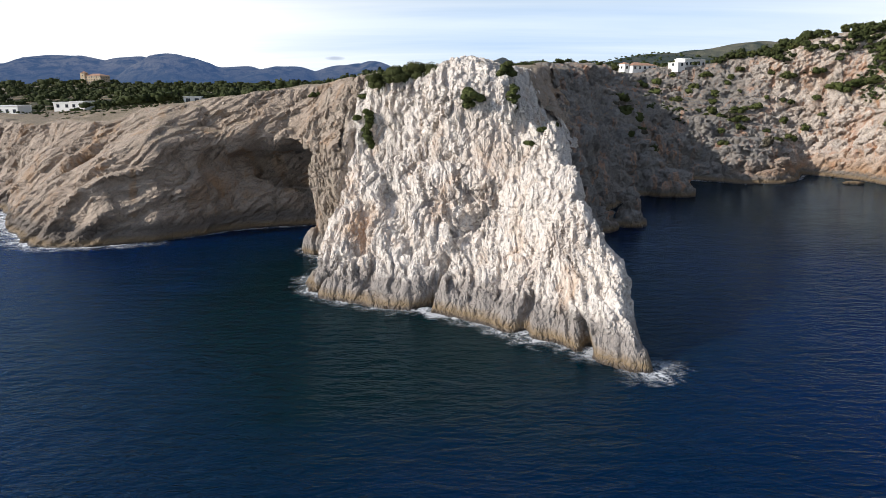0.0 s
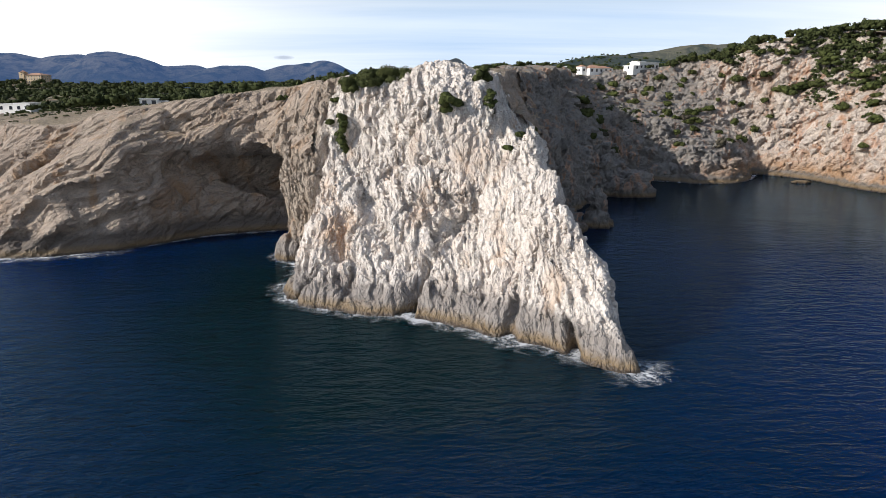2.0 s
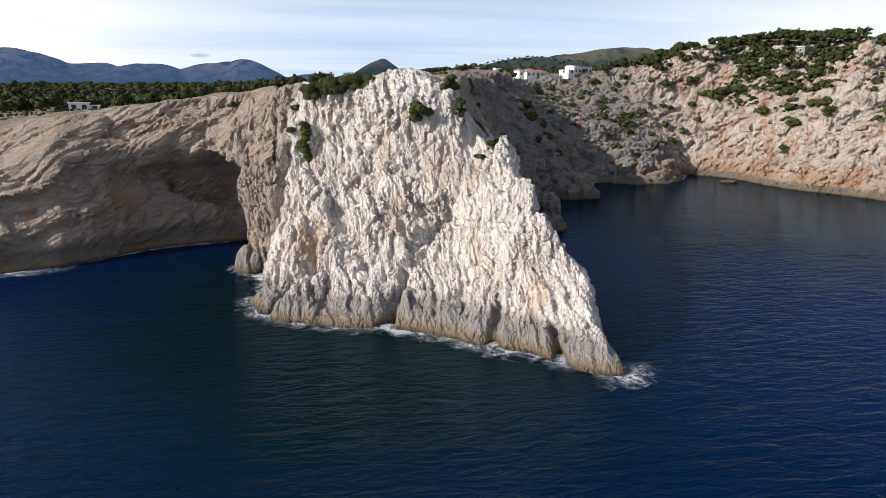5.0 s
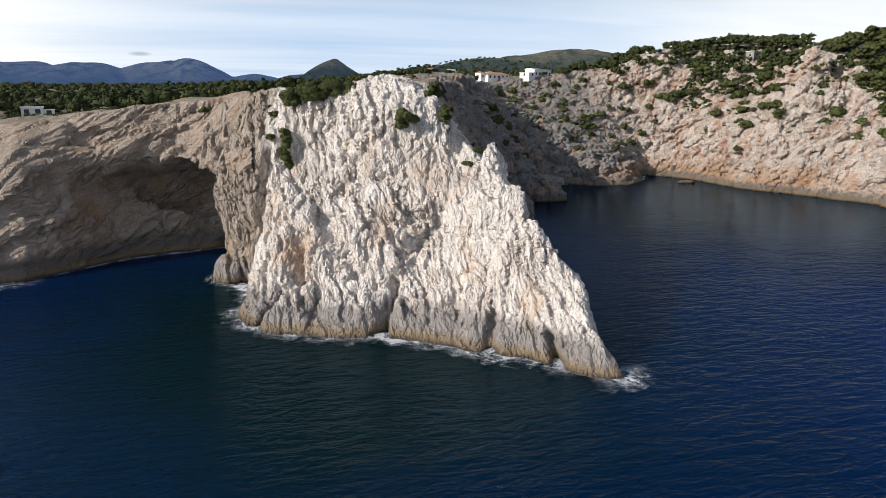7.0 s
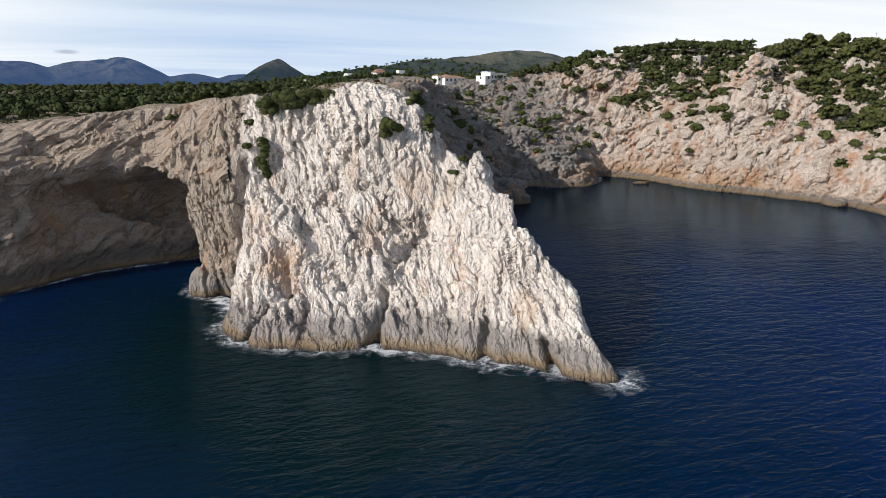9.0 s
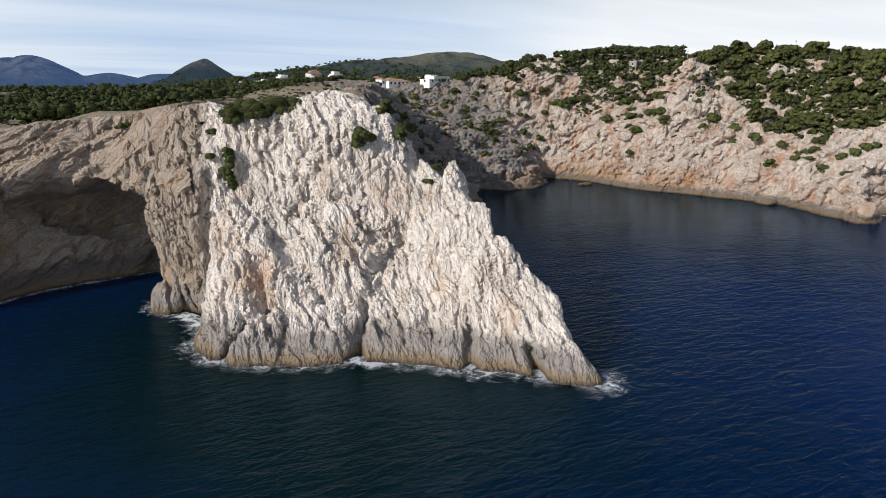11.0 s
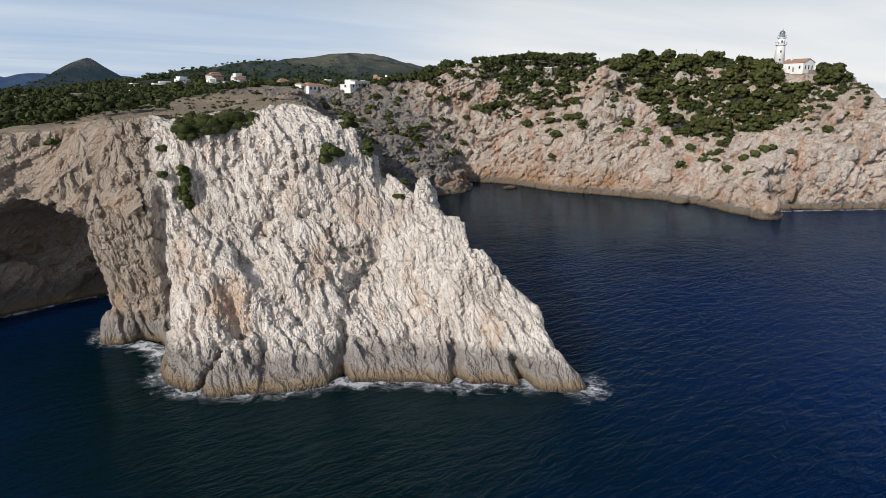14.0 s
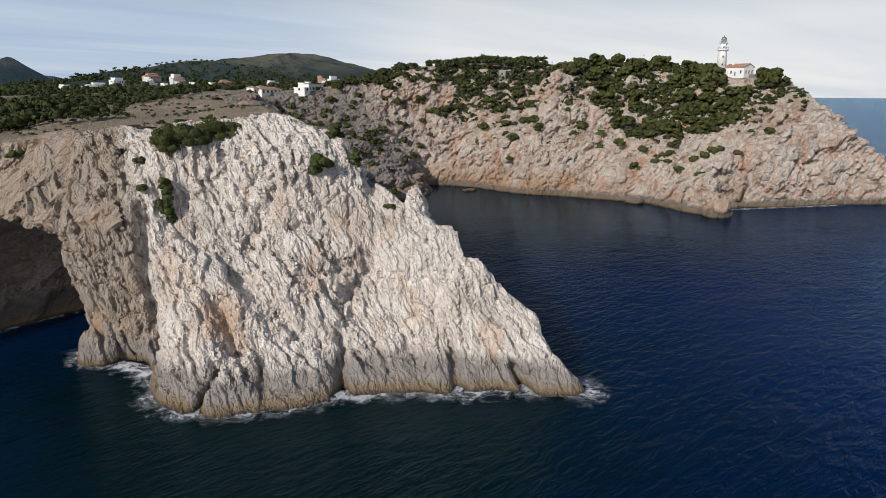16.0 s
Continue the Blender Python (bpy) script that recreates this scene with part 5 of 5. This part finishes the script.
upper = part("upper_gallery", Shape().lathe([(1.6, 16.3), (2.2, 16.8), (2.2, 17.05), (1.4, 17.05)], 24).mesh("upper_gallery", WHITEWASH), lighthouse)
for r, z0, count in ((2.7, 13.7, 12), (2.1, 17.05, 10)):
    rail = Shape()
    for k in range(count):
        a = 2 * math.pi * k / count
        rail.tube((r * math.cos(a), r * math.sin(a), z0), (r * math.cos(a), r * math.sin(a), z0 + 1.0), 0.04, 0.04, 5)
        b = 2 * math.pi * (k + 1) / count
        rail.tube((r * math.cos(a), r * math.sin(a), z0 + 1.0), (r * math.cos(b), r * math.sin(b), z0 + 1.0), 0.04, 0.04, 5)
    part("railing", rail.mesh("railing", METAL), lighthouse, "grey metal railing")
lantern = part("lantern", Shape().lathe([(1.25, 17.05), (1.25, 19.0)], 12).mesh("lantern", LANTERN), lighthouse, "glazed lantern room")
part("dome", Shape().lathe([(1.4, 19.0), (1.28, 19.5), (0.85, 20.0), (0.3, 20.3), (0.12, 20.8), (0.05, 21.3)], 16).mesh("dome", METAL, True), lantern, "grey metal dome with a short spire")
bars = Shape()
for k in range(12):
    a = 2 * math.pi * k / 12
    bars.tube((1.27 * math.cos(a), 1.27 * math.sin(a), 17.05), (1.27 * math.cos(a), 1.27 * math.sin(a), 19.0), 0.05, 0.05, 4)
part("glazing_bars", bars.mesh("glazing_bars", METAL), lantern)
for z, r in ((6.0, 2.5), (10.0, 2.22), (14.9, 1.68)):
    for a in (215,):
        w = part("window", Shape().box(-0.3, -0.09, -0.55, 0.3, 0.1, 0.55).mesh("window", WINDOW), lighthouse, "small dark window")
        w.location = (r * math.cos(radians(a)), r * math.sin(radians(a)), z)
        w.rotation_euler = (0, 0, radians(a + 90))

keeper = tagged(new("keepers_house"), "white keeper's house with a terracotta gable roof beside the lighthouse", "house")
keeper.matrix_basis = pose(LX + 3.0, LY - 8.0, LZ, 0, 0, -12)
body = Shape().box(-4, -6.5, -3, 4, 5.5, 4.2)
for yy in (-6.5, 5.5):
    body.add([(-4, yy, 4.2), (4, yy, 4.2), (0, yy, 6.2)], [(0, 1, 2)])
part("wall", body.mesh("wall", WHITEWASH), keeper)
part("roof", Shape().gable(-4, -6.5, 4, 5.5, 4.2, 2.0, 0.35).mesh("roof", TERRACOTTA), keeper, "terracotta tiled roof")
part("chimney", Shape().box(-1.6, 2.0, 4.5, -0.8, 2.8, 6.9).mesh("chimney", WHITEWASH), keeper)
part("door", Shape().box(-4.05, -1.6, 0, -3.95, -0.6, 2.1).mesh("door", STONE_WALL), keeper)
for k in (-2.4, 0.0, 2.4):
    window(keeper, k, -6.5, 2.0, 0.9, 2.0, "-y")
for k in (-4.6, 1.2, 3.8):
    window(keeper, -4, k, 2.0, 0.9, 1.5, "-x")
annex = tagged(new("annex"), "low white annex with a sloping roof beside the lighthouse", "house")
annex.matrix_basis = pose(LX - 5.0, LY + 4.0, LZ, 0, 0, -12)
part("wall", Shape().box(-5, -5, -3, 4, 4, 3.2).mesh("wall", WHITEWASH), annex)
part("roof", Shape().gable(-5, -5, 4, 4, 3.2, 1.5, 0.3).mesh("roof", WHITEWASH), annex)
window(annex, -5, -2, 1.6, 0.9, 1.3, "-x")
window(annex, -5, 1.5, 1.6, 0.9, 1.3, "-x")
yard = tagged(new("yard_wall", Shape().box(-7, -0.35, -3, 13, 0.35, 1.4).box(12.3, -0.35, -3, 13, 9, 1.4).mesh("yard_wall", STONE_WALL)), "grey stone wall round the lighthouse yard", "wall", kind="structure")
yard.matrix_basis = pose(LX + 8.0, LY - 17.0, LZ - 0.6, 0, 0, -26)


# poles on the skyline and a little hut
def pole(x, y, high):
    z = level(x, y)
    post = tagged(new("utility_pole"), "thin grey pole on the skyline", "pole", "poles on the skyline")
    post.location = (x, y, z)
    part("post", Shape().tube((0, 0, -1), (0, 0, high), 0.14, 0.09, 8).mesh("post", METAL), post)
    part("crossbar", Shape().box(-0.7, -0.05, high - 0.9, 0.7, 0.05, high - 0.78).mesh("crossbar", METAL), post)


for x, y in ((266, 222), (236, 262), (206, 300)):
    pole(x, y, 8.5)
for x, y, s in ((204, 318, 1.4), (226, 290, 1.8)):
    villa("stone_hut", x, y, level(x, y) - 0.2, 20, [(-1.5 * s, -1.2 * s, 1.5 * s, 1.2 * s, 1.7 * s)], "small pale stone hut on the hilltop", STONE_WALL)


# ---- foam along the rocks ----
def foam(name, line, inner, outer, power, label):
    """A flat strip of broken foam along a stretch of shore; it thins out away from the rock."""
    line = np.array(line, float)
    fine = [line[0]]
    for a, b in zip(line, line[1:]):
        steps = max(1, int(np.linalg.norm(b - a) / 1.2))
        fine += [a + (b - a) * (k + 1) / steps for k in range(steps)]
    fine = np.array(fine)
    for _ in range(3):
        fine[1:-1] = 0.25 * fine[:-2] + 0.5 * fine[1:-1] + 0.25 * fine[2:]
    run = np.gradient(fine, axis=0)
    run /= np.linalg.norm(run, axis=1, keepdims=True) + 1e-9
    out = np.stack([run[:, 1], -run[:, 0]], 1)
    across = np.linspace(-inner, outer, 9)
    verts, uv = [], []
    for k, (p, o) in enumerate(zip(fine, out)):
        fade = min(1.0, min(k, len(fine) - 1 - k) / 4.0)
        for a in across:
            q = p + o * a
            verts.append((q[0], q[1], 0.06))
            uv.append((power * fade, 1.0 if a <= 0 else max(0.0, 1 - a / outer)))
    cols = len(across)
    faces = np.array([(i * cols + j, i * cols + j + 1, (i + 1) * cols + j + 1, (i + 1) * cols + j) for i in range(len(fine) - 1) for j in range(cols - 1)])
    me = mesh_of(name, verts, faces, FOAM)
    layer = me.uv_layers.new(name="UVMap")
    ids = np.empty(len(me.loops), np.int32)
    me.loops.foreach_get("vertex_index", ids)
    layer.data.foreach_set("uv", np.array(uv, np.float32)[ids].ravel())
    ob = new(name, me)
    ob.visible_shadow = False
    return tagged(ob, label, "foam", kind="stuff")


foam("front_foam", SHORE_HEAD[4:14], 3.0, 4.0, 0.7, "white surf foam along the foot of the headland")
foam("tip_foam", [(24, 82), (27, 80.8), (29.5, 80), (31.5, 81.5), (32.5, 86)], 3.0, 4.6, 1.0, "white surf foam round the headland's tip")
foam("arch_foam", [(-34, 160), (-34, 151), (-29, 144.5), (-26.5, 139), (-28, 130)], 2.5, 3.6, 0.8, "white surf foam at the foot of the arch")
foam("nose_foam", SHORE_WEST[2:9], 3.0, 6.0, 1.0, "white surf foam round the western nose of rock")
foam("cave_foam", SHORE_WEST[8:13], 1.5, 1.6, 0.55, "thin line of foam along the cave wall")
foam("bay_foam", SHORE_BAY[4:14], 1.5, 1.5, 0.45, "thin line of foam along the bay's rocks")
foam("far_foam", SHORE_BAY[16:25], 2.0, 1.8, 0.6, "thin line of foam along the far cliffs")
